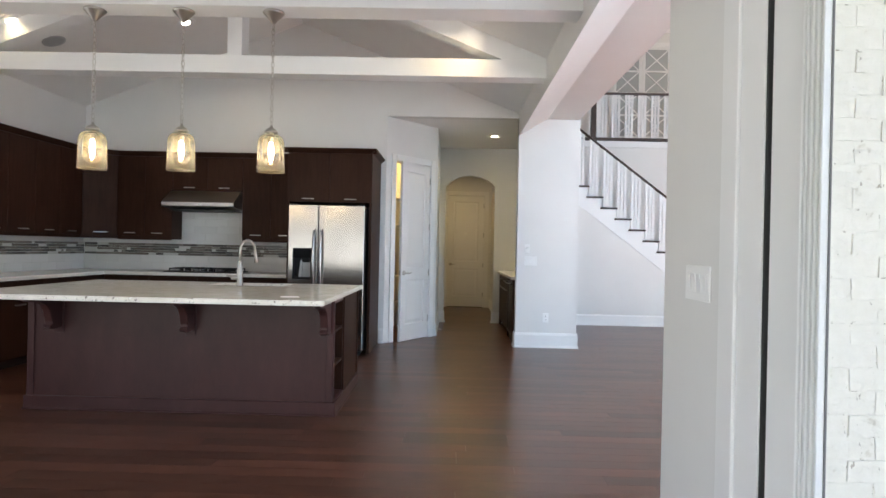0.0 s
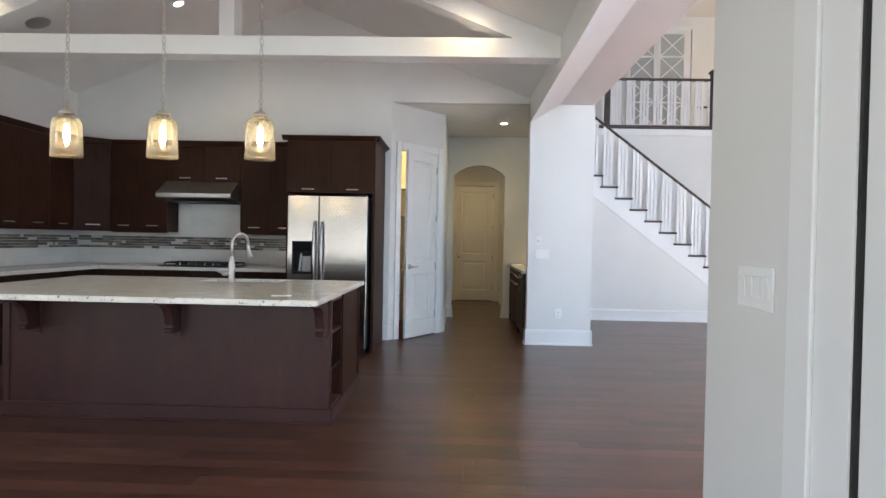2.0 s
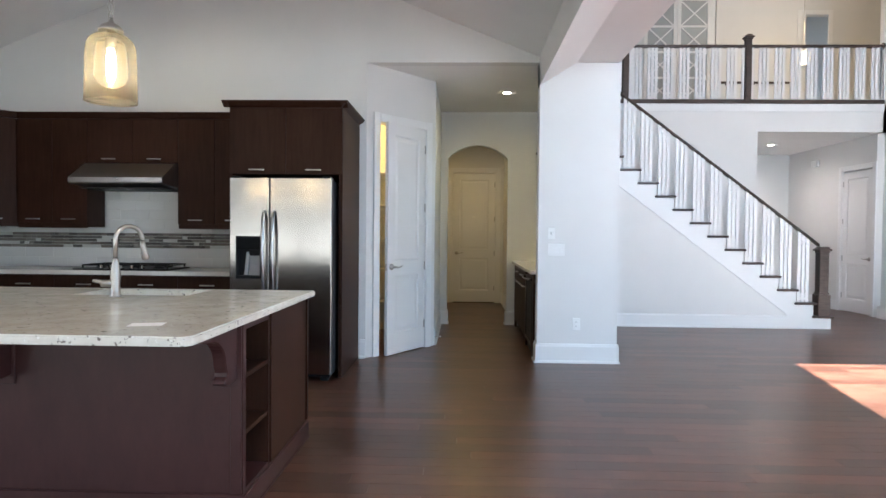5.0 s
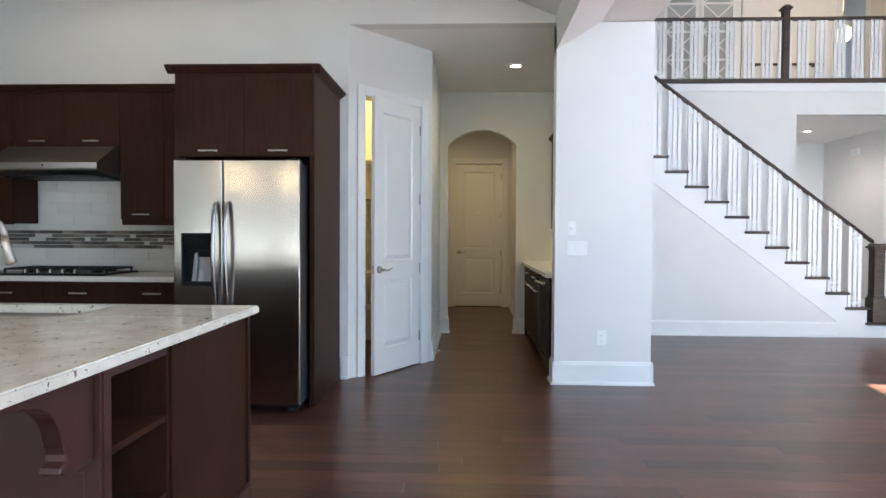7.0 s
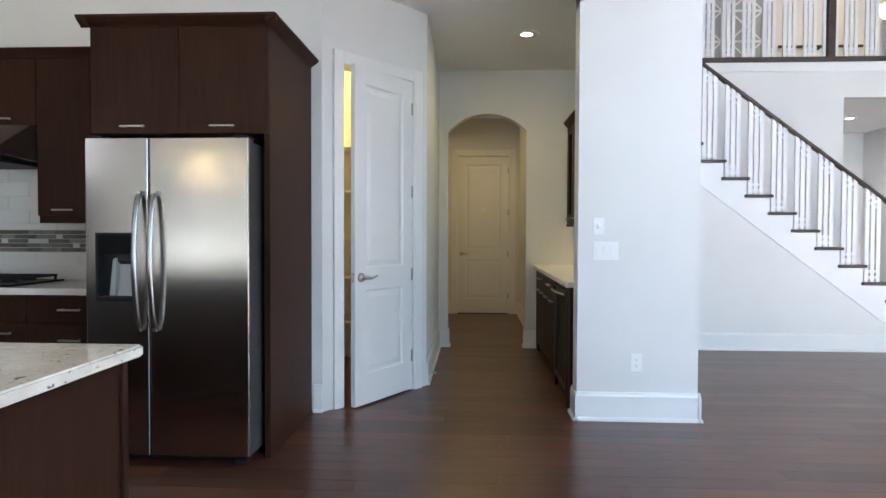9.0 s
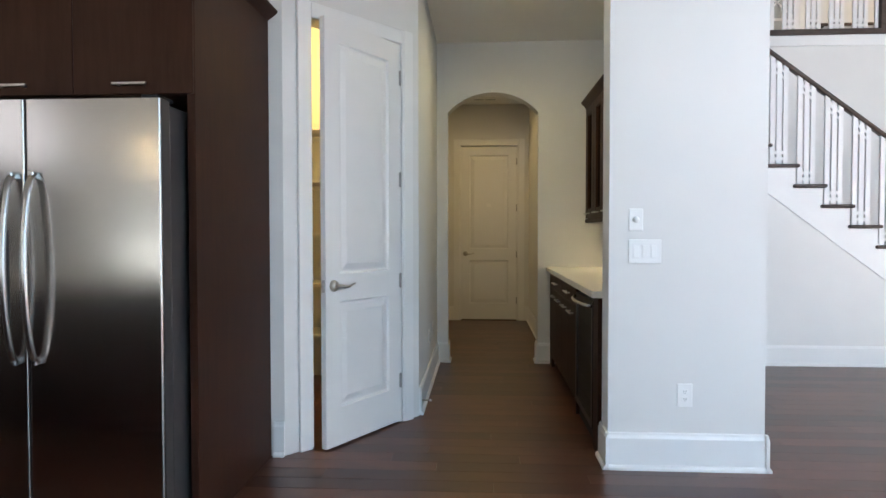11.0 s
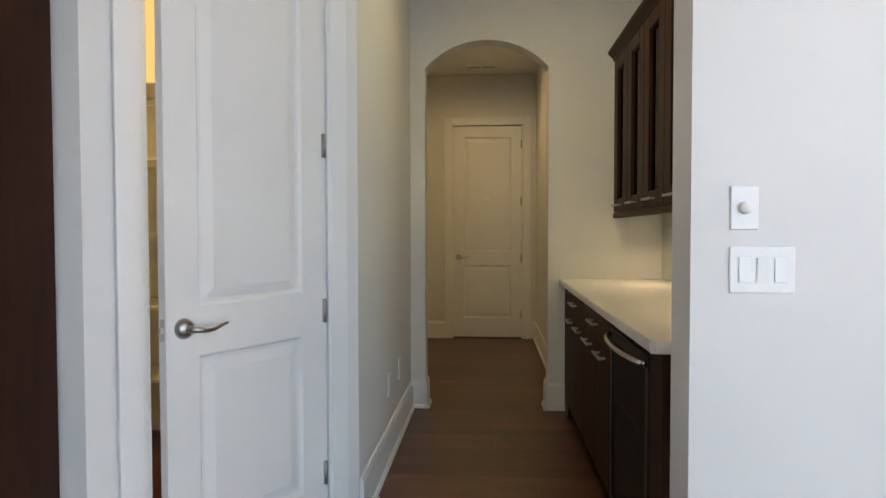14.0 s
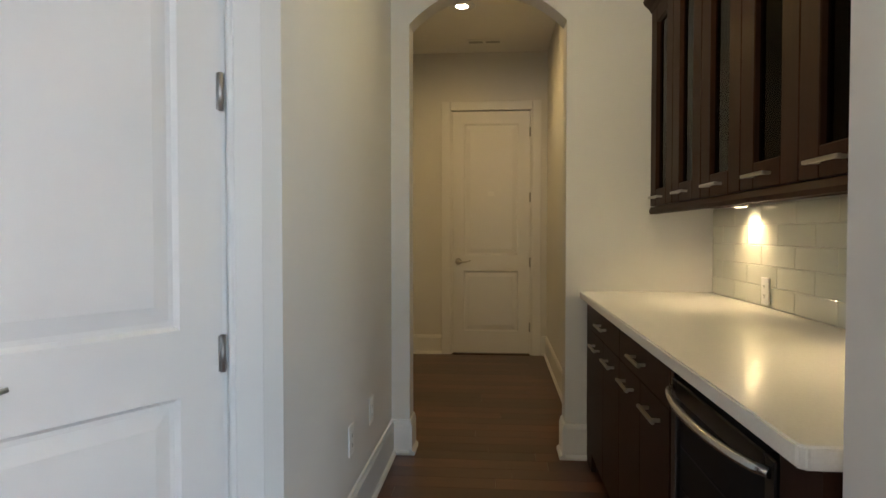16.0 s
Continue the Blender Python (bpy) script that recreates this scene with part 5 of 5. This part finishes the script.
part("rim", turned([(0.128, 5.012), (0.132, 5.0), (0.126, 4.992)], 24, T), "nickel", ch)
point("lantern_light", (6.92, 13.0, 5.3), 6.0, (1.0, 0.72, 0.42), 0.3)

# lobby
stand(-0.15, 0.13)
can_light(6.08, 12.87, 3.0, 0, 10, (1.0, 0.84, 0.76), angle=165)
t = thing("smoke_detector", 7.10, 13.2, 2.69, "small white wall-mounted alarm box", "alarm")
part("case", box(bmesh.new(), 7.045, 7.099, 13.10, 13.30, 2.63, 2.75, 0.01), "plastic", t)

# ---- butler counter ----
stand(0, 0)
CX0, CX1, CY0, CY1 = 0.955, 1.655, 7.712, AY0 - 0.002
bm = bmesh.new()
prism(bm, [(CX0, CY1), (CX0, CY0 + 0.012), (CX0 + 0.012, CY0), (CX1, CY0), (CX1, CY1)], 'z', 0.877, 0.915)
bmesh.ops.bevel(bm, geom=bm.edges[:], offset=0.004, segments=2, affect='EDGES')
tagged(part("serving_countertop", bm, "whitetop"), "white quartz serving countertop over dark cabinets", "countertop")
BF = 0.99


def side_front(parent, name, y0, y1, z0, z1, pull=None, x=BF, mat="cab", n=0.19):
    d = part(name, box(bmesh.new(), x, x + 0.02, y0 + 0.0015, y1 - 0.0015, z0, z1, 0.002), mat, parent)
    if pull:
        part("pull", bar_pull(bmesh.new(), x, pull[0], pull[1], n, 'y', -1), "nickel", d, "satin nickel bar pull")
    return d


for y0, y1 in ((8.535, 9.25), (9.252, 9.98)):
    t = thing("base_cabinet", 1.35, (y0 + y1) / 2, 0, "dark espresso base cabinet with a drawer over two doors", "cabinet", "serving counter cabinets")
    part("body", slab((BF + 0.021, CX1, y0, y1 - 0.001, 0.09, 0.876)), "cab", t)
    part("toe_kick", slab((1.10, 1.12, y0, y1 - 0.001, 0, 0.089)), "inside", t)
    side_front(t, "drawer", y0, y1, 0.735, 0.868, ((y0 + y1) / 2, 0.80))
    ym = (y0 + y1) / 2
    side_front(t, "door", y0, ym, 0.10, 0.732, (ym - 0.19, 0.675))
    side_front(t, "door", ym, y1, 0.10, 0.732, (ym + 0.17, 0.675))
part("filler", slab((BF + 0.006, BF + 0.03, 9.981, AY0 - 0.002, 0.0, 0.876)), "cab", t)
stand(-0.015, 0)
wc = thing("beverage_cooler", 1.33, 8.17, 0, "black under-counter beverage cooler with a steel-framed glass door", "cooler")
part("case", slab((1.045, CX1 - 0.02, 7.86, 8.505, 0.0, 0.862)), "blackmatte", wc)
dr = part("door", slab((1.012, 1.044, 7.905, 8.455, 0.145, 0.79)), "black", wc, "dark tinted glass door")
for bx in ((7.862, 7.905, 0.10, 0.838), (8.455, 8.50, 0.10, 0.838), (7.905, 8.455, 0.10, 0.145), (7.905, 8.455, 0.79, 0.838)):
    part("door_rail", box(bmesh.new(), 1.0, 1.044, bx[0], bx[1], bx[2], bx[3], 0.003), "cabsteel", dr, "dark steel door frame")
for i in range(5):
    part("rack", slab((1.0105, 1.0118, 7.91, 8.45, 0.22 + i * 0.11, 0.226 + i * 0.11)), "blackmatte", dr)
part("kick_grille", slab((1.03, 1.044, 7.87, 8.50, 0.0, 0.09)), "blackmatte", wc)
bm = bmesh.new()
tube(bm, [(0.998 - 0.050 * math.sin(math.pi * i / 20) ** 0.6, 7.875 + 0.61 * i / 20, 0.812) for i in range(21)], 0.0105, 12)
part("handle", bm, "handle", dr, "bowed stainless handle")
stand(0, 0)
t = thing("end_panel", 1.3, 7.8, 0, "dark espresso end panel beside the cooler", "panel")
part("panel", slab((BF, CX1, 7.715, 7.855, 0.0, 0.876)), "cab", t)
part("panel", slab((BF + 0.004, CX1, 8.507, 8.533, 0.0, 0.876)), "cab", t)

UX, UY0, UY1 = 1.323, 7.712, AY0 - 0.012
UW = (UY1 - UY0) / 6
for i in range(3):
    y0 = UY0 + 2 * i * UW
    y1 = y0 + 2 * UW
    t = thing("glass_cabinet", 1.55, (y0 + y1) / 2, 1.33, "dark espresso wall cabinet with framed glass doors", "cabinet", "serving counter wall cabinets")
    bm = bmesh.new()
    box(bm, UX + 0.02, CX1, y0 + 0.001, y1 - 0.001, 2.37, 2.39)
    box(bm, UX + 0.02, CX1, y0 + 0.001, y1 - 0.001, 1.36, 1.38)
    box(bm, CX1 - 0.01, CX1, y0 + 0.001, y1 - 0.001, 1.38, 2.37)
    for yy in (y0 + 0.001, y1 - 0.017):
        box(bm, UX + 0.02, CX1 - 0.01, yy, yy + 0.016, 1.38, 2.37)
    part("body", bm, "cab", t)
    for z in (1.70, 2.03):
        part("shelf", slab((UX + 0.04, CX1 - 0.011, y0 + 0.018, y1 - 0.018, z, z + 0.015)), "cab", t)
    for k in range(2):
        a = y0 + k * UW
        bm = bmesh.new()
        for bx in ((a + 0.002, a + 0.108, 1.372, 2.388), (a + UW - 0.108, a + UW - 0.002, 1.372, 2.388), (a + 0.108, a + UW - 0.108, 1.372, 1.455), (a + 0.108, a + UW - 0.108, 2.31, 2.388)):
            box(bm, UX - 0.002, UX + 0.0225, bx[0], bx[1], bx[2], bx[3], 0.003)
        d = part("door", bm, "cab", t)
        p = part("pane", slab((UX + 0.0165, UX + 0.0195, a + 0.108, a + UW - 0.108, 1.455, 2.31)), "cabglass", d)
        part("pull", bar_pull(bmesh.new(), UX - 0.002, a + UW / 2 + 0.03, 1.412, 0.17, 'y', -1), "nickel", d, "satin nickel bar pull")
    bm = bmesh.new()
    prism(bm, [(UX + 0.03, 1.33), (UX - 0.002, 1.33), (UX - 0.008, 1.345), (UX, 1.366), (UX + 0.03, 1.366)], 'y', y0, y1)
    part("light_rail", bm, "cab", t)
    bm = bmesh.new()
    prism(bm, [(UX + 0.03, 2.392), (UX - 0.004, 2.392), (UX - 0.012, 2.41), (UX - 0.042, 2.44), (UX - 0.045, 2.455), (UX + 0.03, 2.455)], 'y', y0, y1 + (0.0 if i < 2 else 0.012))
    part("crown", bm, "cab", t)
for y in (8.22, 9.62):
    t = thing("puck_light", 1.60, y, 1.359, "small lit puck light under the wall cabinet", "puck light", "under-cabinet lights")
    part("case", turned([(0.033, 1.3595), (0.033, 1.348), (0.028, 1.345)], 18, Matrix.Translation((1.585, y, 0))), "nickel", t)
    part("lens", turned([(0.027, 1.3448), (0.015, 1.344), (0.001, 1.3435)], 16, Matrix.Translation((1.585, y, 0))), "puck", t, "glowing lens")
    spot("puck_light_beam", (1.585, y, 1.335), 1.3, (1.0, 0.74, 0.42), 150, 0.7, 0.02)

# ---- plates and small fittings ----


def plate(name, m, w, h, label, category, rockers=0, knob=False, sockets=0, cube=False):
    """A wall plate in the xz plane facing -y, at the pose m."""
    t = thing(name, *m.translation, label, category)
    bm = box(bmesh.new(), -w / 2, w / 2, -0.007, -0.0005, -h / 2, h / 2, 0.0025)
    bm.transform(m)
    part("cover", bm, "plastic", t)
    for i in range(rockers):
        x = (i - (rockers - 1) / 2) * 0.046
        bm = bmesh.new()
        tilt = 0.10 if (i % 2 or rockers == 4) else -0.06
        box(bm, x - 0.0185, x + 0.0185, -0.0078, -0.0071, -0.0365, 0.0365)
        bm.transform(m)
        part("rocker_frame", bm, "trim", t)
        bm = bmesh.new()
        tbox(bm, Matrix.Translation((x, -0.0085, 0)) @ Matrix.Rotation(tilt, 4, 'X'), -0.0155, 0.0155, -0.003, 0.0025, -0.033, 0.033, 0.001)
        bm.transform(m)
        part("rocker", bm, "plastic", t)
    for i in range(max(rockers, 1)):
        x = (i - (max(rockers, 1) - 1) / 2) * 0.046
        for z in ((h / 2 - 0.016, -h / 2 + 0.016) if not sockets else (0.0,)):
            bm = turned([(0.003, 0.0071), (0.003, 0.0078), (0.001, 0.008)], 8, m @ Matrix.Translation((x, 0, z)) @ Matrix.Rotation(math.pi / 2, 4, 'X'))
            part("screw", bm, "plastic", t)
    if knob:
        bm = turned([(0.016, 0.0072), (0.0155, 0.020), (0.012, 0.0245), (0.001, 0.025)], 20, m @ Matrix.Rotation(math.pi / 2, 4, 'X'))
        part("knob", bm, "plastic", t)
    for z in ((0.02, -0.02)[:sockets]):
        bm = bmesh.new()
        tbox(bm, m, -0.017, 0.017, -0.0085, -0.0071, z - 0.0135, z + 0.0135, 0.0006)
        s = part("socket", bm, "plastic", t)
        bm = bmesh.new()
        for x in (-0.006, 0.006):
            tbox(bm, m, x - 0.001, x + 0.001, -0.0092, -0.0086, z - 0.003, z + 0.006)
        tbox(bm, m, -0.002, 0.002, -0.0092, -0.0086, z - 0.009, z - 0.005)
        part("slots", bm, "slot", s)
    return t


def facing(x, y, z, turn):
    return Matrix.Translation((x, y, z)) @ Matrix.Rotation(radians(turn), 4, 'Z')


plate("light_switch", facing(1.193, 7.53, 1.142, 0), 0.168, 0.124, "white three-gang rocker switch plate on the wall end", "light switch", 3)
plate("dimmer", facing(1.146, 7.53, 1.306, 0), 0.072, 0.116, "white rotary volume knob plate on the wall end", "dimmer", 0, True)
plate("outlet", facing(1.402, 7.53, 0.393, 0), 0.078, 0.122, "white double outlet on the wall end", "outlet", 0, False, 2)
plate("outlet", facing(HWX, 9.18, 0.405, 90), 0.078, 0.122, "white outlet low on the hallway wall", "outlet", 0, False, 2)
plate("outlet", facing(HWX, 9.58, 0.41, 90), 0.078, 0.122, "white outlet low on the hallway wall", "outlet", 0, False, 2)
plate("outlet", facing(1.6435, 9.487, 0.985, -90), 0.075, 0.115, "pale outlet on the tiled counter wall", "outlet", 0, False, 2)
plate("light_switch", facing(1.03, 1.525, 1.175, -90), 0.215, 0.125, "white four-gang rocker switch plate beside the patio door", "light switch", 4)

stand(-0.06, 0.03)
t = thing("door_stop", 0.0, 8.43, 0.1, "small metal spring door stop on the baseboard", "door stop")
bm = bmesh.new()
tube(bm, [(0.0, 8.40, 0.10), (0.055, 8.40, 0.10)], 0.005, 8)
part("spring", bm, "nickel", t)
bm = bmesh.new()
tube(bm, [(0.055, 8.40, 0.10), (0.068, 8.40, 0.10)], 0.008, 10)
part("tip", bm, "plastic", t)

stand(0, 0)
can_light(0.775, 8.94, ZC, 0, 4.4, (1.0, 0.80, 0.36), angle=174)
can_light(0.23, 11.74, ZC, 0, 5.2, (1.0, 0.68, 0.26), angle=176)
stand(-0.17, 0)
t = thing("ceiling_vent", 0.56, 12.67, ZC, "small white ceiling vent with dark slots", "vent")
part("frame", slab((0.40, 0.72, 12.60, 12.74, ZC - 0.008, ZC - 0.0005)), "trim", t)
for a in (0.415, 0.575):
    part("slot", slab((a, a + 0.13, 12.64, 12.70, ZC - 0.0095, ZC - 0.0085)), "chute", t)

# pantry shelves
stand(0, 0)
ps = thing("pantry_shelving", -1.4, 9.35, 0, "pale pantry wall shelves in warm light", "shelving")
for z in (0.42, 0.83, 1.24, 1.66, 2.08):
    part("shelf", slab((-2.77, -0.14, 9.15, 9.549, z - 0.02, z)), "trim", ps)
    part("cleat", slab((-2.77, -0.14, 9.53, 9.5485, z - 0.06, z - 0.021)), "trim", ps)
point("pantry_light", (-1.0, 8.75, 2.75), 4.5, (1.0, 0.64, 0.19), 0.08)

# ---- patio door side jamb ----
stand(0.18, 0)
pj = thing("patio_door_frame", 0.88, 1.05, 0, "white patio door frame with a black weather seal", "door frame", kind="structure")
part("inner_casing", box(bmesh.new(), 0.836, 0.8495, 1.222, 1.332, -0.01, 2.6, 0.003), "trim", pj)
part("inner_jamb", box(bmesh.new(), 0.846, 0.95, 1.079, 1.221, -0.02, 2.52, 0.001), "trim", pj)
part("weather_seal", slab((0.852, 0.95, 1.067, 1.0785, -0.02, 2.52)), "seal", pj, "black rubber seal")
part("outer_jamb", box(bmesh.new(), 0.862, 0.97, 0.9155, 1.0665, -0.02, 2.52, 0.003), "trim", pj)
for a, c, xo in ((0.9045, 0.9150, 0.868), (0.894, 0.904, 0.872), (0.884, 0.8935, 0.869), (0.871, 0.8835, 0.874), (0.858, 0.8705, 0.880)):
    part("brick_mould", box(bmesh.new(), xo, 0.905, a, c, -0.02, 2.56, 0.0025), "trim", pj)
# dark grey strip that paints the shaded gap between moulding and brick
part("gap_shade_strip", slab((0.8995, 0.905, 0.8555, 0.8575, -0.02, 2.56)), "concrete", pj, "grey strip in place of the dark gap")

# ---- painted brick beside the door ----
bk = setting("wall_brick", slab((0.90, 1.62, 0.8955, 0.92, -0.05, 2.75)), "mortar", "white painted brick outer wall", "brick wall")
brick_meshes = {}
rb = random.Random(4)
BRL, BRH = 0.128, 0.0572
for row in range(48):
    x = 0.983 - BRL - (0.0 if row % 2 else 0.060)
    z = -0.03 + row * BRH
    while x < 1.60:
        x0, x1 = max(x, 0.905), min(x + BRL - 0.006, 1.615)
        if x1 - x0 > 0.02:
            key = (round(x1 - x0, 3), rb.randrange(4))
            if key not in brick_meshes:
                bm = bmesh.new()
                q = random.Random(key[1])
                box(bm, 0, key[0], -0.0005 - 0.0008 * key[1], 0.010, 0, BRH - 0.006)
                bmesh.ops.subdivide_edges(bm, edges=[e for e in bm.edges if e.verts[0].co.y < 0 and e.verts[1].co.y < 0], cuts=2, use_grid_fill=True)
                for v in bm.verts:
                    v.co += Vector((q.uniform(-0.0025, 0.0025), q.uniform(-0.0012, 0.0012), q.uniform(-0.0025, 0.0025)))
                me = bpy.data.meshes.new("brick")
                bm.to_mesh(me)
                bm.free()
                me.materials.append(M["brick"])
                brick_meshes[key] = me
            ob = new("brick", brick_meshes[key])
            ob.parent = bk
            ob.location = Vector((x0, 0.895, z)) + PLACE
        x += BRL

# ---- wall tiles ----
stand(0.015, -0.046)


def tile_mesh(w, h, d, mat, bev=0.002):
    bm = box(bmesh.new(), 0, w, -d, 0, 0, h)
    bmesh.ops.bevel(bm, geom=[e for e in bm.edges if e.verts[0].co.y < -d / 2 and e.verts[1].co.y < -d / 2], offset=bev, segments=1, affect='EDGES')
    me = bpy.data.meshes.new("tile")
    bm.to_mesh(me)
    bm.free()
    me.materials.append(M[mat])
    return me


def tile_wall(name, label, m, length, z0, z1, tw, th, mat, gap=0.002, category="tiled wall", made={}):
    """Running-bond tiles on a bed; m: x along the wall, -y out of it."""
    bm = bmesh.new()
    tbox(bm, m, 0, length, -0.002, 0.0, z0, z1)
    bed = setting(name, bm, "grout", label, category)
    row, z = 0, z0
    while z < z1 - 0.012:
        h = min(th - gap, z1 - z)
        x = -(tw / 2 if row % 2 else 0.0)
        while x < length - 0.01:
            a, c = max(x, 0), min(x + tw - gap, length)
            if c - a > 0.012:
                key = (round(c - a, 3), round(h, 3), mat)
                if key not in made:
                    made[key] = tile_mesh(key[0], key[1], 0.0035, mat)
                ob = new("tile", made[key])
                ob.parent = bed
                ob.matrix_basis = Matrix.Translation(PLACE) @ m @ Matrix.Translation((a, -0.002, z))
            x += tw
        row += 1
        z += th
    return bed


KB = Matrix.Translation((XL + 0.008, YB, 0))
KW = -1.845 - XL - 0.008
MZ0, MZ1 = 1.112, 1.268
tile_wall("wall_tile_lower", "glossy white subway tiles under the mosaic band", KB, KW, 0.917, MZ0 - 0.002, 0.305, 0.0975, "tile")
tile_wall("wall_tile_upper", "glossy white subway tiles over the mosaic band", KB, KW, MZ1 + 0.002, 1.312, 0.305, 0.1, "tile")
tile_wall("wall_tile_hood", "glossy white subway tiles behind the range hood", Matrix.Translation((-3.47, YB, 0)), 0.895, 1.3135, 1.695, 0.305, 0.0975, "tile")
KL = Matrix(((0, -1, 0, XL), (1, 0, 0, 4.62), (0, 0, 1, 0), (0, 0, 0, 1)))
tile_wall("wall_tile_side", "glossy white subway tiles on the side wall", KL, 3.02, 0.917, MZ0 - 0.002, 0.305, 0.0975, "tile")
stand(0, 0)
KN = Matrix(((0, 1, 0, 1.66), (-1, 0, 0, AY0 - 0.002), (0, 0, 1, 0), (0, 0, 0, 1)))
tile_wall("wall_tile_niche", "pale glossy glass tiles behind the serving counter", KN @ Matrix.Translation((0, -0.006, 0)), AY0 - 7.722, 0.917, 1.358, 0.305, 0.0875, "glasstile")

# mosaic band of thin strips
rm = random.Random(11)


def mosaic(m, length, near):
    bm = bmesh.new()
    tbox(bm, m, 0, length, -0.003, 0.0, MZ0, MZ1)
    bed = setting("mosaic_band", bm, "grout", "grey and brown glass mosaic band in the splashback", "mosaic")
    rows = 5
    th = (MZ1 - MZ0) / rows
    for r in range(rows):
        x = -rm.uniform(0, 0.08)
        while x < length:
            w = rm.choice((0.05, 0.10, 0.10, 0.15, 0.2))
            a, c = max(0, x), min(length, x + w)
            key = (round(c - a, 3), "m")
            if c - a > 0.01:
                if key not in brick_meshes:
                    brick_meshes[key] = tile_mesh(key[0] - 0.003, th - 0.003, 0.005, "mosaic", 0.001)
                ob = new("mosaic_tile", brick_meshes[key])
                ob.parent = bed
                ob.matrix_basis = Matrix.Translation(PLACE) @ m @ Matrix.Translation((a + 0.0015, -0.003, MZ0 + r * th + 0.0015))
            x += w
    return bed


stand(0.015, -0.046)
mosaic(KB, KW, True)
mosaic(KL, 3.02, False)

# ---- floor planks ----
stand(0, 0)
rp = random.Random(7)
PW, LENS = 0.127, (0.7, 1.0, 1.35, 1.75, 2.1)
plank_mesh = {}
verts, faces = [], []


def plank_points(w, d=PW - 0.0002):
    e = 0.0006
    v = [(0.0002, 0.0002, -0.012), (w, 0.0002, -0.012), (w, d, -0.012), (0.0002, d, -0.012)]
    v += [(0.0002 + e, 0.0002 + e, 0), (w - e, 0.0002 + e, 0), (w - e, d - e, 0), (0.0002 + e, d - e, 0)]
    f = [(4, 5, 6, 7), (0, 1, 5, 4), (1, 2, 6, 5), (2, 3, 7, 6), (3, 0, 4, 7)]
    return v, f


made = 0
nrows = int((14.3 - 1.215) / PW)
for r in range(nrows):
    y = 1.215 + r * PW
    x = XL - rp.uniform(0, 1.3)
    while x < 7.1:
        w = rp.choice(LENS)
        if -1.5 < x + w / 2 < 2.4 and 2.1 < y < 9.4 and made < 300:
            if w not in plank_mesh:
                v, f = plank_points(w - 0.0002)
                me = bpy.data.meshes.new("plank")
                me.from_pydata(v, [], f)
                me.materials.append(M["floor"])
                plank_mesh[w] = me
            ob = new("plank", plank_mesh[w])
            ob.parent = floor
            ob.location = (x, y, 0)
            made += 1
        else:
            xs, xe = max(x, XL - 0.02), min(x + w, 7.16)
            v, f = plank_points(xe - xs - 0.0002)
            o = len(verts)
            verts += [(a + xs, c + y, z) for a, c, z in v]
            faces += [tuple(i + o for i in q) for q in f]
        x += w
me = bpy.data.meshes.new("planks")
me.from_pydata(verts, [], faces)
me.materials.append(M["floor"])
ob = new("planks", me)
ob.parent = floor
ob["kind"] = "stuff"
setting("door_sill", slab((-4.3, 1.03, 0.86, 1.214, -0.013, 0.002)), "concrete", "pale sill under the patio door", "sill")
